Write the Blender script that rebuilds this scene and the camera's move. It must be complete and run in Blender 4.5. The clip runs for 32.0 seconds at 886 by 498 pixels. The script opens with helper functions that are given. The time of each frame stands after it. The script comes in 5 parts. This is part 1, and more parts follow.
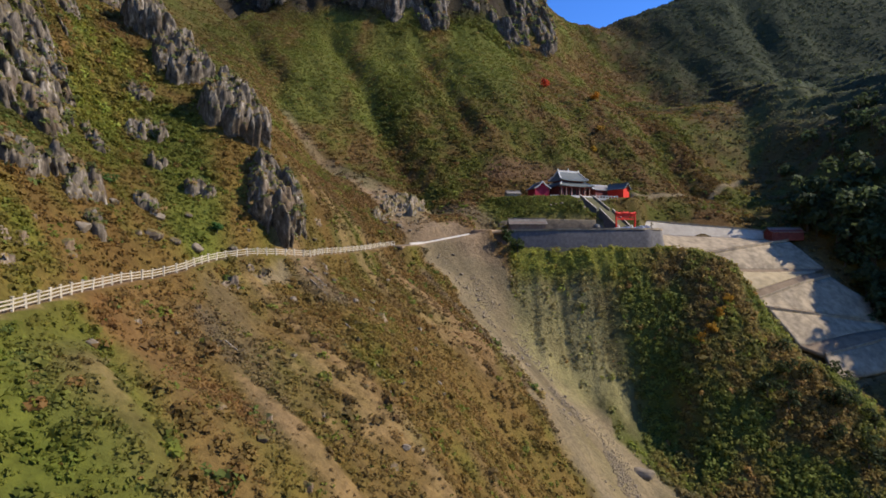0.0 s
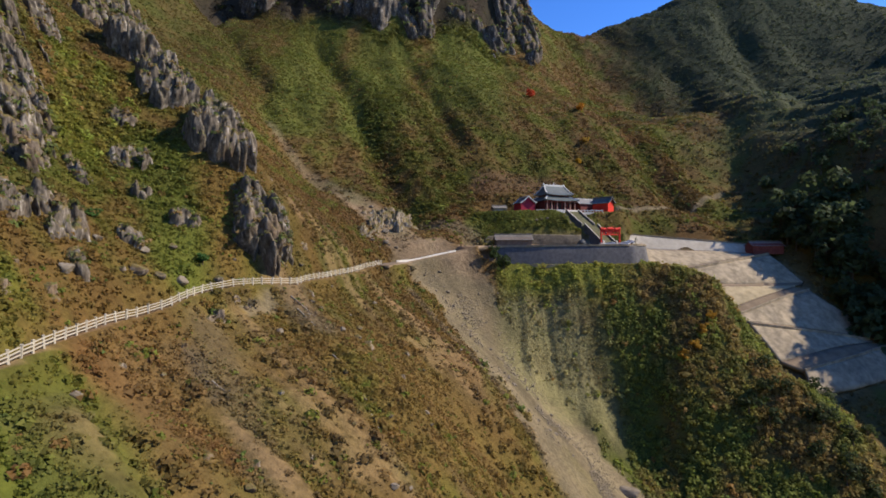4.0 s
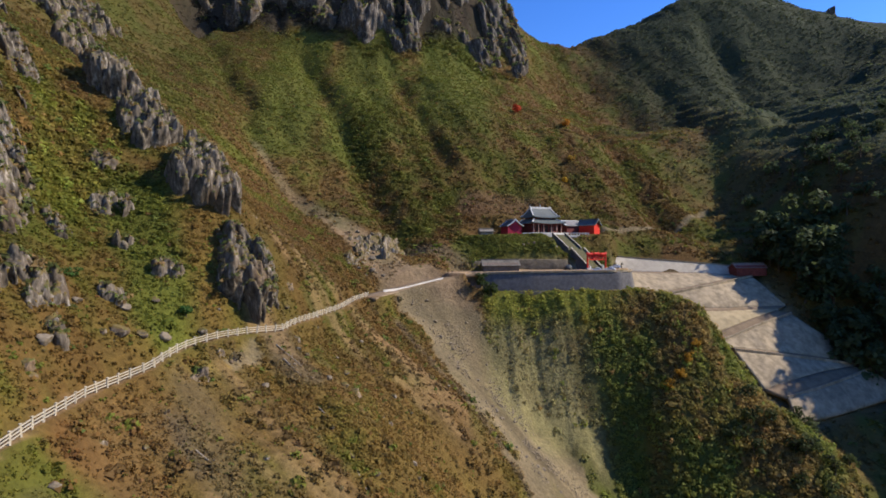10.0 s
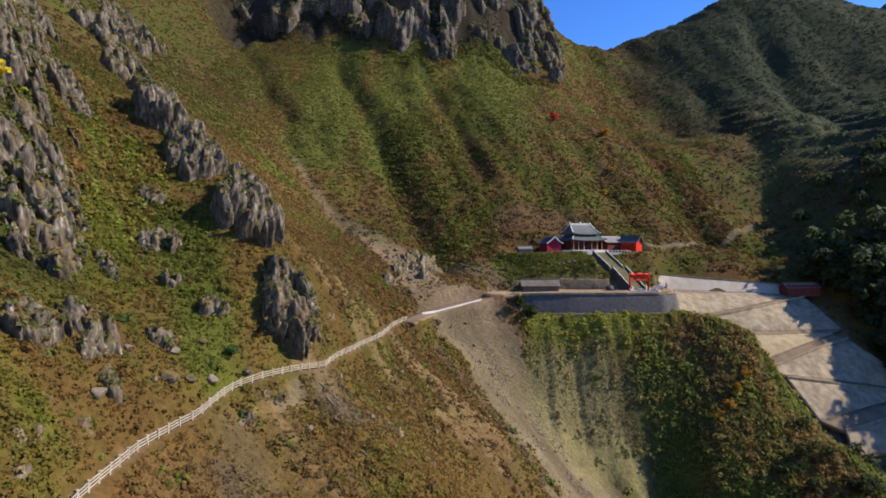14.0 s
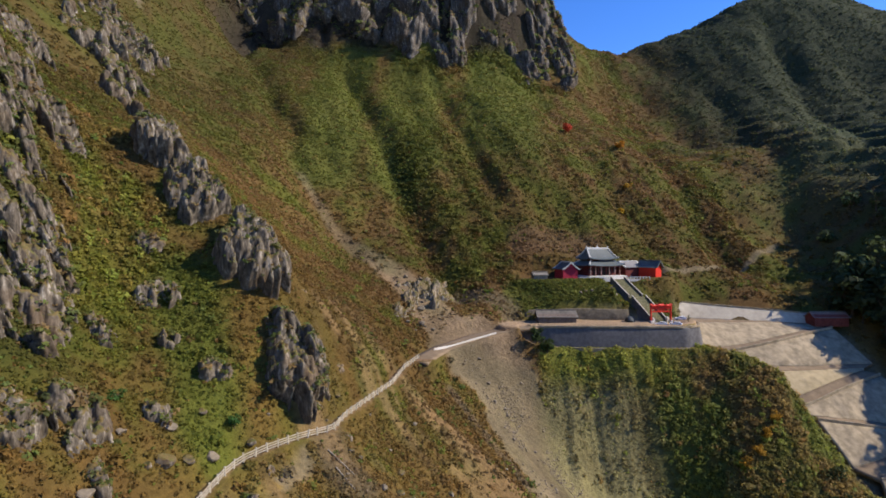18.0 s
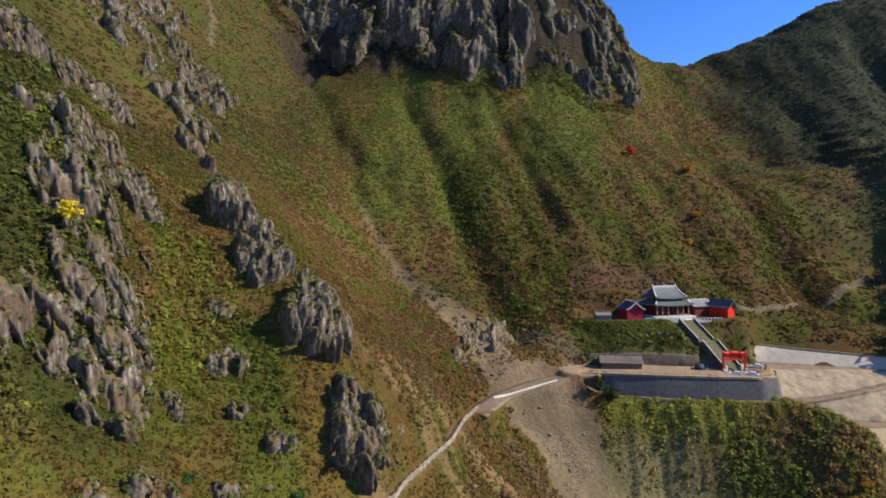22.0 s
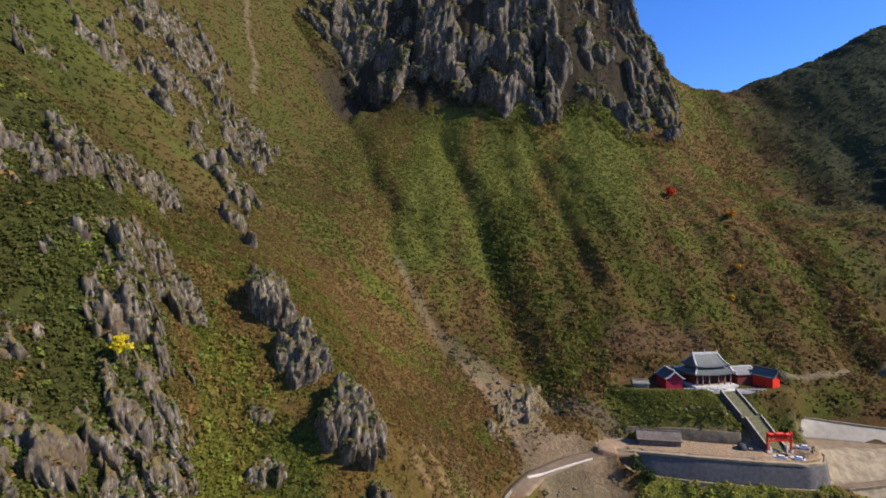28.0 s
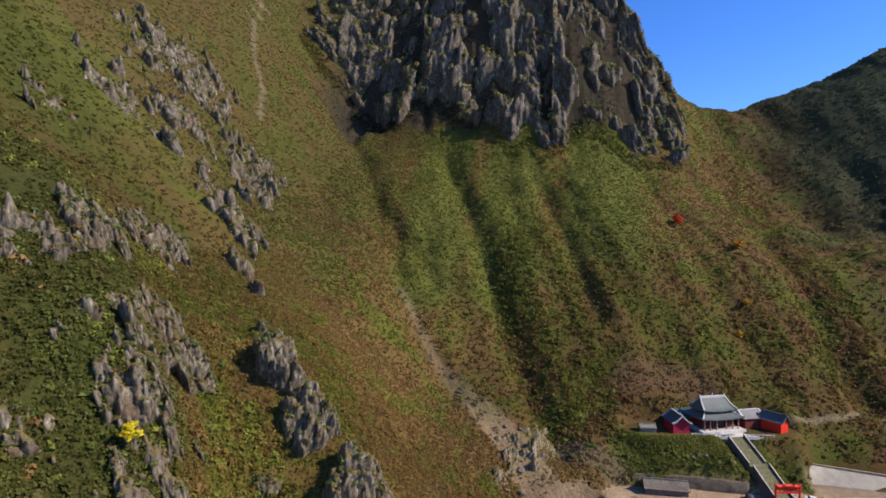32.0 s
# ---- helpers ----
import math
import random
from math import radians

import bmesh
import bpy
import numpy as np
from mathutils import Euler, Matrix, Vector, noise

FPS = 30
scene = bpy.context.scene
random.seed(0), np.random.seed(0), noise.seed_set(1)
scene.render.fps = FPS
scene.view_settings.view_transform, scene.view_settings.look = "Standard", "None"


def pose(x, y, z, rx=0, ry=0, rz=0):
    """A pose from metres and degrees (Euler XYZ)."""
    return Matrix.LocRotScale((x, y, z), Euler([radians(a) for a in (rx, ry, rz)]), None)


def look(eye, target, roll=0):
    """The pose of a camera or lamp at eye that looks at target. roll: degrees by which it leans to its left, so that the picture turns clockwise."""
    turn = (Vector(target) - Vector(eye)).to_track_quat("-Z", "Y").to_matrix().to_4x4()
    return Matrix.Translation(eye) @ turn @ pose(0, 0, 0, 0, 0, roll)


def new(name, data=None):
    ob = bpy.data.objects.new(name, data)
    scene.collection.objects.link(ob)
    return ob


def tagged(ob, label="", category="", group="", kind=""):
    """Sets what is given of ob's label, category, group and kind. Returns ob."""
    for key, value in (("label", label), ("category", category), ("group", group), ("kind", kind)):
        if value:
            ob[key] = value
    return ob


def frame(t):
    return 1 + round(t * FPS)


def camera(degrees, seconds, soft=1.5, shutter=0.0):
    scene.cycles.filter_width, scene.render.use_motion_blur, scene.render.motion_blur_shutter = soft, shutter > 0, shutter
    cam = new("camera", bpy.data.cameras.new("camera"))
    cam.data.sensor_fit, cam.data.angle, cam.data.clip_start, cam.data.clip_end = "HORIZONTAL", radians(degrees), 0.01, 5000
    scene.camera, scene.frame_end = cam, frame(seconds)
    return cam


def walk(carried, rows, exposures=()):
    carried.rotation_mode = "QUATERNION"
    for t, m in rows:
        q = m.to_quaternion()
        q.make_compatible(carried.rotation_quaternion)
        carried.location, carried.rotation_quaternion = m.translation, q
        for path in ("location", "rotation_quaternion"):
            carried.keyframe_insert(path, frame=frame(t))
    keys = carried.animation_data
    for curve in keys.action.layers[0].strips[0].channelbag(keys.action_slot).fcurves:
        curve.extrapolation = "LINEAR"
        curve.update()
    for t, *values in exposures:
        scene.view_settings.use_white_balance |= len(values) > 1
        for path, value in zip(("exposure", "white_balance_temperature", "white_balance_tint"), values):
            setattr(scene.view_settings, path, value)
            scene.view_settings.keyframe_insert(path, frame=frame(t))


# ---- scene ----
cam = camera(78.7, 32.0, soft=1.7)
METRES, EYE, TILT, LEAN, TURN = 100.0, 100.0, 0.0, 0.0, 0.0
ROWS = [
    (0.0, 0.0, 0.0, 0.0, 0.0, 0.0, -0.0),
    (0.5, -0.0003, -0.0011, 0.0059, -0.21, 0.01, 0.03),
    (1.0, -0.0018, -0.002, 0.0126, -0.48, 0.04, -0.01),
    (1.5, -0.002, -0.003, 0.0195, -0.73, 0.05, 0.04),
    (2.0, -0.0022, -0.0028, 0.0273, -0.96, 0.12, 0.08),
    (2.5, -0.0011, -0.0031, 0.0355, -1.18, 0.15, 0.07),
    (3.0, -0.0008, -0.0039, 0.0437, -1.42, 0.11, 0.11),
    (3.5, -0.0016, -0.0048, 0.0521, -1.46, 0.09, 0.15),
    (5.5, -0.0024, -0.0012, 0.086, -2.03, 0.12, 0.17),
    (6.0, -0.0006, -0.0014, 0.0939, -2.78, 0.11, 0.18),
    (6.5, -0.001, -0.0029, 0.1007, -3.29, 0.08, 0.21),
    (7.0, -0.0015, -0.0053, 0.1087, -3.3, 0.1, 0.25),
    (7.5, -0.002, -0.0069, 0.1172, -3.26, 0.14, 0.3),
    (8.0, -0.0019, -0.0067, 0.1258, -3.21, 0.21, 0.33),
    (8.5, -0.0023, -0.005, 0.1343, -3.21, 0.23, 0.35),
    (9.0, -0.0044, -0.0017, 0.1431, -3.07, 0.21, 0.37),
    (9.5, -0.0037, -0.0006, 0.1516, -2.7, 0.18, 0.36),
    (10.0, -0.0023, 0.0008, 0.1635, -2.87, 0.16, 0.36),
    (10.5, -0.0016, 0.001, 0.1743, -3.47, 0.12, 0.35),
    (11.0, -0.0022, -0.0011, 0.1864, -4.3, 0.07, 0.32),
    (11.5, -0.0064, -0.0024, 0.1959, -4.8, 0.09, 0.32),
    (12.0, -0.0099, -0.0027, 0.2097, -4.82, 0.08, 0.29),
    (12.5, -0.0154, -0.0002, 0.2193, -4.25, 0.11, 0.31),
    (13.0, -0.0216, 0.0069, 0.2314, -1.69, 0.09, 0.28),
    (13.5, -0.024, 0.0134, 0.2415, -0.13, 0.0, 0.17),
    (14.0, -0.0293, 0.0234, 0.2538, 0.45, -0.13, 0.11),
    (14.5, -0.0356, 0.0345, 0.2642, 0.82, -0.21, 0.07),
    (16.5, -0.0523, 0.0832, 0.3273, 0.97, -0.51, -0.14),
    (17.0, -0.0555, 0.0944, 0.3448, 1.01, -0.57, -0.17),
    (17.5, -0.0571, 0.1043, 0.3632, 1.03, -0.59, -0.21),
    (18.0, -0.0588, 0.1129, 0.3808, 0.99, -0.59, -0.21),
    (18.5, -0.06, 0.1195, 0.3989, 0.94, -0.57, -0.2),
    (19.0, -0.061, 0.1229, 0.4156, 0.94, -0.53, -0.19),
    (19.5, -0.061, 0.1243, 0.4359, 0.97, -0.46, -0.19),
    (20.0, -0.0621, 0.1249, 0.4527, 1.06, -0.42, -0.19),
    (20.5, -0.0632, 0.1242, 0.4713, 1.68, -0.32, -0.15),
    (21.0, -0.0649, 0.1246, 0.4874, 2.63, -0.27, -0.15),
    (21.5, -0.0687, 0.1255, 0.5063, 5.11, -0.19, -0.11),
    (22.0, -0.0662, 0.1241, 0.5243, 7.08, -0.14, -0.17),
    (22.5, -0.0642, 0.1241, 0.5455, 8.29, -0.1, -0.2),
    (23.0, -0.0625, 0.1246, 0.5646, 8.96, -0.06, -0.25),
    (23.5, -0.0611, 0.1247, 0.5872, 9.48, -0.02, -0.28),
    (24.0, -0.0605, 0.1244, 0.6087, 9.76, 0.02, -0.3),
    (24.5, -0.0602, 0.1235, 0.6302, 10.2, 0.03, -0.34),
    (25.0, -0.0598, 0.1222, 0.6518, 10.4, 0.04, -0.41),
    (25.5, -0.0591, 0.1206, 0.6739, 10.5, 0.04, -0.44),
    (27.5, -0.0605, 0.1168, 0.7562, 10.82, 0.19, -0.46),
    (28.0, -0.0629, 0.1156, 0.7775, 10.85, 0.19, -0.5),
    (28.5, -0.065, 0.1153, 0.7996, 10.94, 0.19, -0.53),
    (29.0, -0.0654, 0.115, 0.8207, 11.02, 0.21, -0.56),
    (29.5, -0.0653, 0.1148, 0.8426, 11.09, 0.24, -0.59),
    (30.0, -0.0672, 0.1148, 0.8634, 11.1, 0.24, -0.58),
    (30.5, -0.0687, 0.1145, 0.8846, 11.14, 0.22, -0.62),
    (31.0, -0.0692, 0.1137, 0.9054, 11.21, 0.25, -0.63),
    (31.5, -0.0717, 0.1141, 0.9276, 11.25, 0.25, -0.66),
    (32.0, -0.0729, 0.1139, 0.9478, 11.34, 0.27, -0.68),
]
walk(cam, [(t, pose(0, 0, EYE, TILT, LEAN, TURN) @ pose(METRES * x, METRES * y, METRES * z, 90 + pitch, roll, yaw)) for t, x, y, z, yaw, pitch, roll in ROWS])

# ---- world, sun, exposure ----
SUN_AZ, SUN_EL = -4.0, 38.0          # degrees from +x towards +y, and above the horizon
world = bpy.data.worlds.new("sky")
scene.world = world
world.use_nodes = True
wn = world.node_tree
sky = wn.nodes.new("ShaderNodeTexSky")
sky.sky_type, sky.sun_disc = "NISHITA", False
sky.sun_elevation, sky.sun_rotation = radians(SUN_EL), radians(90 - SUN_AZ)
sky.altitude, sky.air_density, sky.dust_density, sky.ozone_density = 2500, 1.0, 0.4, 2.0
wn.nodes["Background"].inputs[1].default_value = 0.15
deep = wn.nodes.new("ShaderNodeHueSaturation")
deep.inputs["Saturation"].default_value, deep.inputs["Hue"].default_value = 1.32, 0.515
deep.inputs["Value"].default_value = 1.25
wn.links.new(sky.outputs[0], deep.inputs["Color"])
wn.links.new(deep.outputs[0], wn.nodes["Background"].inputs[0])
lamp = bpy.data.lights.new("sun", "SUN")
lamp.energy, lamp.angle, lamp.color = 4.75, radians(0.5), (1.0, 0.89, 0.75)
scene.view_settings.exposure = 0.55
sun = new("sun", lamp)
ce = math.cos(radians(SUN_EL))
SUN_DIR = Vector((ce * math.cos(radians(SUN_AZ)), ce * math.sin(radians(SUN_AZ)), math.sin(radians(SUN_EL))))
sun.matrix_world = look(SUN_DIR * 900, (0, 0, 0))


# ---- small tools ----
def fbm(x, y, z=0.0, scale=1.0, octaves=4, seed=0, gain=0.5):
    """Value noise in -1..1 on arrays, summed over octaves."""
    x, y, z = np.broadcast_arrays(np.asarray(x, float), np.asarray(y, float), np.asarray(z, float))
    total, amp, norm = np.zeros(x.shape), 1.0, 0.0
    f = 1.0 / scale
    for o in range(octaves):
        px, py, pz = x * f + 17.3 * o + seed, y * f - 9.1 * o + 3.7 * seed, z * f + 5.5 * o
        ix, iy, iz = np.floor(px), np.floor(py), np.floor(pz)
        fx, fy, fz = px - ix, py - iy, pz - iz
        fx, fy, fz = (v * v * v * (v * (6 * v - 15) + 10) for v in (fx, fy, fz))
        val = 0.0
        for dx in (0, 1):
            for dy in (0, 1):
                for dz in (0, 1):
                    h = (ix + dx).astype(np.int64) * 374761393 + (iy + dy).astype(np.int64) * 668265263 + (iz + dz).astype(np.int64) * 2147483647 + seed * 974711
                    h = (h ^ (h >> 13)) * 1274126177
                    h = (h ^ (h >> 16)) & 0xFFFFFF
                    val = val + (h / 0x7FFFFF - 1.0) * (fx if dx else 1 - fx) * (fy if dy else 1 - fy) * (fz if dz else 1 - fz)
        total += amp * val
        norm += amp
        amp *= gain
        f *= 2.03
    return total / norm


def smooth(a, b, v):
    u = np.clip((np.asarray(v, float) - a) / (b - a), 0, 1)
    return u * u * (3 - 2 * u)


def line_distance(x, y, line):
    """Distance in plan to a polyline, and the height and the length along it at the nearest place."""
    x, y = np.asarray(x, float), np.asarray(y, float)
    best = np.full(x.shape, 1e9)
    high, along = np.zeros(x.shape), np.zeros(x.shape)
    run = 0.0
    for (x0, y0, z0), (x1, y1, z1) in zip(line[:-1], line[1:]):
        dx, dy = x1 - x0, y1 - y0
        length = math.hypot(dx, dy)
        u = np.clip(((x - x0) * dx + (y - y0) * dy) / length ** 2, 0, 1)
        d = np.hypot(x - x0 - u * dx, y - y0 - u * dy)
        m = d < best
        best = np.where(m, d, best)
        high = np.where(m, z0 + u * (z1 - z0), high)
        along = np.where(m, run + u * length, along)
        run += length
    return best, high, along


def mesh_from(name, verts, faces, materials, smooth_shade=False):
    """A mesh from arrays; faces all have the same number of corners."""
    verts, faces = np.asarray(verts, np.float32), np.asarray(faces, np.int32)
    me = bpy.data.meshes.new(name)
    me.vertices.add(len(verts))
    me.vertices.foreach_set("co", verts.ravel())
    n = faces.shape[1]
    me.loops.add(faces.size)
    me.loops.foreach_set("vertex_index", faces.ravel())
    me.polygons.add(len(faces))
    me.polygons.foreach_set("loop_start", np.arange(0, faces.size, n, dtype=np.int32))
    me.update(calc_edges=True)
    if smooth_shade:
        me.polygons.foreach_set("use_smooth", np.ones(len(faces), bool))
    for m in materials if isinstance(materials, (list, tuple)) else [materials]:
        me.materials.append(m)
    return me


def colour_layer(me, name, rgb):
    layer = me.attributes.new(name, "FLOAT_COLOR", "POINT")
    layer.data.foreach_set("color", np.concatenate([rgb, np.ones((len(rgb), 1))], 1).astype(np.float32).ravel())


# ---- materials ----
def material(name, rough=0.9, metal=0.0, spec=0.25):
    m = bpy.data.materials.new(name)
    m.use_nodes = True
    b = m.node_tree.nodes["Principled BSDF"]
    b.inputs["Roughness"].default_value, b.inputs["Metallic"].default_value = rough, metal
    b.inputs["Specular IOR Level"].default_value = spec
    return m, m.node_tree, b


def node(tree, kind, **values):
    n = tree.nodes.new(kind)
    for key, v in values.items():
        n.inputs[key.replace("_", " ")].default_value = v
    return n


def noise_node(tree, scale, detail=4.0, stretch=None, rough=0.6):
    geo = tree.nodes.new("ShaderNodeNewGeometry")
    n = node(tree, "ShaderNodeTexNoise", Scale=scale, Detail=detail, Roughness=rough)
    src = geo.outputs["Position"]
    if stretch:
        mp = tree.nodes.new("ShaderNodeMapping")
        mp.inputs["Scale"].default_value = stretch
        tree.links.new(src, mp.inputs[0])
        src = mp.outputs[0]
    tree.links.new(src, n.inputs["Vector"])
    return n.outputs["Fac"]


def ramp(tree, fac, stops):
    r = tree.nodes.new("ShaderNodeValToRGB")
    e = r.color_ramp.elements
    while len(e) < len(stops):
        e.new(0.5)
    for i, (p, c) in enumerate(stops):
        e[i].position, e[i].color = p, (*c, 1)
    tree.links.new(fac, r.inputs[0])
    return r.outputs[0]


def mix(tree, fac, a, b, mode="MIX"):
    n = tree.nodes.new("ShaderNodeMix")
    n.data_type, n.blend_type = "RGBA", mode
    for i, v in ((0, fac), (6, a), (7, b)):
        if isinstance(v, (int, float)):
            n.inputs[i].default_value = v
        elif isinstance(v, tuple):
            n.inputs[i].default_value = (*v, 1)
        else:
            tree.links.new(v, n.inputs[i])
    return n.outputs[2]


def bump(tree, b, fac, strength=0.5, distance=0.3):
    n = node(tree, "ShaderNodeBump", Strength=strength, Distance=distance)
    tree.links.new(fac, n.inputs["Height"])
    tree.links.new(n.outputs[0], b.inputs["Normal"])


def ground_material():
    m, t, b = material("hillside_ground", 0.95, 0, 0.1)
    a = t.nodes.new("ShaderNodeAttribute")
    a.attribute_name = "cover"
    grain = noise_node(t, 0.9, 6)
    blotch = noise_node(t, 0.12, 3)
    c = mix(t, 0.8, a.outputs["Color"], ramp(t, grain, [(0.3, (0.6, 0.58, 0.55)), (0.5, (0.95, 0.95, 0.95)), (0.72, (1.3, 1.27, 1.2))]), "MULTIPLY")
    c = mix(t, 0.5, c, ramp(t, blotch, [(0.35, (0.7, 0.72, 0.7)), (0.65, (1.2, 1.15, 1.1))]), "MULTIPLY")
    t.links.new(c, b.inputs["Base Color"])
    bump(t, b, grain, 0.8, 0.6)
    return m


def leaf_material():
    m, t, b = material("foliage", 0.7, 0, 0.15)
    a = t.nodes.new("ShaderNodeAttribute")
    a.attribute_name = "cover"
    geo = t.nodes.new("ShaderNodeNewGeometry")
    c = mix(t, 1.0, a.outputs["Color"], ramp(t, geo.outputs["Random Per Island"], [(0.0, (0.75, 0.77, 0.75)), (1.0, (1.2, 1.17, 1.1))]), "MULTIPLY")
    t.links.new(c, b.inputs["Base Color"])
    thin = t.nodes.new("ShaderNodeBsdfTranslucent")
    t.links.new(c, thin.inputs["Color"])
    both = t.nodes.new("ShaderNodeMixShader")
    both.inputs[0].default_value = 0.5
    t.links.new(b.outputs[0], both.inputs[1])
    t.links.new(thin.outputs[0], both.inputs[2])
    t.links.new(both.outputs[0], t.nodes["Material Output"].inputs["Surface"])
    return m


def rock_material(name="crag_rock", base=(0.09, 0.075, 0.057), warm=(0.11, 0.073, 0.042), dark=(0.022, 0.018, 0.015)):
    m, t, b = material(name, 0.92, 0, 0.2)
    streak = noise_node(t, 0.55, 6, (1.6, 1.6, 0.35), 0.7)
    patch = noise_node(t, 0.11, 4)
    fine = noise_node(t, 1.4, 5, (1, 1, 0.5))
    c = ramp(t, streak, [(0.36, dark), (0.45, base), (0.55, tuple(1.6 * v for v in base)), (0.66, (0.32, 0.285, 0.235))])
    c = mix(t, ramp(t, patch, [(0.5, (0, 0, 0)), (0.68, (0.75, 0.75, 0.75))]), c, warm)
    c = mix(t, 0.5, c, ramp(t, fine, [(0.32, (0.3, 0.3, 0.3)), (0.5, (0.85, 0.85, 0.85)), (0.68, (1.45, 1.42, 1.38))]), "MULTIPLY")
    chip = noise_node(t, 5.0, 3, (1, 1, 0.5), 0.7)
    c = mix(t, 0.25, c, ramp(t, chip, [(0.36, (0.35, 0.34, 0.33)), (0.5, (0.95, 0.95, 0.95)), (0.64, (1.7, 1.68, 1.62))]), "MULTIPLY")
    geo, split = t.nodes.new("ShaderNodeNewGeometry"), t.nodes.new("ShaderNodeSeparateXYZ")
    t.links.new(geo.outputs["Normal"], split.inputs[0])
    flat = node(t, "ShaderNodeMath")
    flat.operation = "MULTIPLY_ADD"
    t.links.new(noise_node(t, 0.35, 4), flat.inputs[1])
    t.links.new(split.outputs["Z"], flat.inputs[0])
    flat.inputs[2].default_value = 0.08
    turf = ramp(t, noise_node(t, 0.6, 3), [(0.35, (0.06, 0.065, 0.02)), (0.55, (0.13, 0.09, 0.035)), (0.7, (0.1, 0.11, 0.03))])
    c = mix(t, ramp(t, flat.outputs[0], [(0.27, (0, 0, 0)), (0.38, (1, 1, 1))]), c, turf)
    t.links.new(c, b.inputs["Base Color"])
    bump(t, b, fine, 0.45, 0.3)
    return m


def plain_material(name, rgb, rough=0.8, metal=0.0, vary=0.35, scale=1.5, spec=0.3, relief=0.15):
    m, t, b = material(name, rough, metal, spec)
    n = noise_node(t, scale, 5)
    big = noise_node(t, scale * 0.13, 3)
    lo, hi = tuple(v * (1 - vary) for v in rgb), tuple(min(1, v * (1 + vary)) for v in rgb)
    c = ramp(t, n, [(0.3, lo), (0.7, hi)])
    c = mix(t, 0.6, c, ramp(t, big, [(0.3, (0.75, 0.74, 0.72)), (0.7, (1.1, 1.1, 1.1))]), "MULTIPLY")
    t.links.new(c, b.inputs["Base Color"])
    if relief:
        bump(t, b, n, relief, 0.1)
    return m


GROUND, LEAF, ROCK = ground_material(), leaf_material(), rock_material()
CONCRETE = plain_material("pale_concrete", (0.285, 0.228, 0.148), 0.9, vary=0.4, scale=0.35)
GREY_STONE = plain_material("grey_stone_wall", (0.105, 0.1, 0.1), 0.9, vary=0.3, scale=0.8)
DIRT_ROAD = plain_material("dirt_road", (0.2, 0.145, 0.09), 0.95, vary=0.25, scale=0.4)
FENCE_PAINT = plain_material("fence_cement", (0.43, 0.38, 0.29), 0.8, vary=0.2, scale=3)
RED_PAINT = plain_material("red_wall_paint", (0.34, 0.016, 0.04), 0.7, vary=0.2, scale=1.0)
GATE_RED = plain_material("gate_red_paint", (0.62, 0.03, 0.015), 0.6, vary=0.15, scale=2.0)
TILE = plain_material("grey_roof_tile", (0.085, 0.1, 0.1), 0.6, vary=0.3, scale=2.0)
RIDGE_WHITE = plain_material("pale_ridge_plaster", (0.5, 0.5, 0.48), 0.8, vary=0.2, scale=2.0)

# ---- landforms: crests, foots and beds in plan and height ----
PATH = [(-44, 20, 90), (-46, 40, 92), (-48, 58, 93), (-50, 72, 94), (-50.5, 84, 94.8), (-49.3, 92, 95.1), (-46.9, 96, 96), (-46.4, 100, 96.9), (-45.9, 105.5, 97.6), (-44.2, 109.5, 98.1), (-40.7, 113.6, 98.7),
        (-36.8, 119.4, 98.6), (-31.6, 125.6, 98.1), (-30.8, 132, 98.6), (-27, 145, 99), (-22.7, 157.5, 99.7), (-20.7, 173, 100.5), (-17, 185, 101)]
ROAD = [(-15, 184, 101), (-9.5, 198, 101.5), (2, 207, 104), (16, 212, 106.5), (30, 214, 108)]
HILL_ABOVE = [(-60, 40, 107), (-63, 76, 112), (-63, 93, 114.5), (-55, 118, 115), (-43, 124, 112), (-36, 138, 109), (-33, 160, 113), (-28, 185, 112), (-21, 205, 109)]
HILL_MID = [(-78, 60, 128), (-74, 94, 124), (-75, 119, 129), (-67, 130, 131), (-51, 139, 134), (-60, 170, 138), (-55, 200, 132), (-36, 222, 124)]
HILL_HIGH = [(-105, 60, 160), (-92, 100, 156), (-95, 134, 160), (-85, 155, 167), (-95, 190, 170), (-90, 230, 166), (-66, 254, 151)]
HILL_TOP = [(-190, 60, 250), (-172, 120, 243), (-173, 164, 243), (-150, 228, 222), (-120, 270, 200), (-85, 300, 185)]
LEFT_FACE = [(-92, 114.3, 168), (-87.4, 108.3, 154.5), (-94.8, 122.4, 165), (-83.7, 105.9, 146), (-136, 189, 200), (-103, 158, 171), (-169, 303.5, 242), (-178.3, 305.4, 250), (-180.5, 276, 257), (-145.8, 241.4, 213), (-113, 124, 195)]
HILL_CREST = [(-330, 0, 380), (-300, 150, 390), (-300, 300, 420), (-250, 380, 385), (-172, 465, 321), (-205, 400, 325), (-120, 400, 262)]
HILL_BELOW = [(-36, 45, 81), (-32, 63, 81.5), (-17, 113, 85.5), (-14, 145, 88), (-11, 175, 93)]
HILL_FOOT = [(-28, 20, 66), (-22, 50, 68), (0, 100, 68.5), (27, 145, 59), (13, 165, 76), (-2, 192, 95)]
GULLY_BED = [(18, 205, 98), (26, 195, 80), (40, 185, 61), (52, 175, 49), (66, 155, 32), (85, 120, 10), (90, 60, -10), (90, 0, -25)]
DEEP = [(20, 120, 50), (20, 60, 32), (10, 0, 20), (130, 100, 5), (140, 140, 25)]
SPUR_LEFT = [(29, 207, 100), (34, 201, 87.5), (46, 194, 73), (60, 187, 61), (74, 172, 42)]
SPUR_TOP = [(30, 209, 101), (55, 207, 101), (80, 207, 101), (96, 206, 99), (108, 198, 92)]
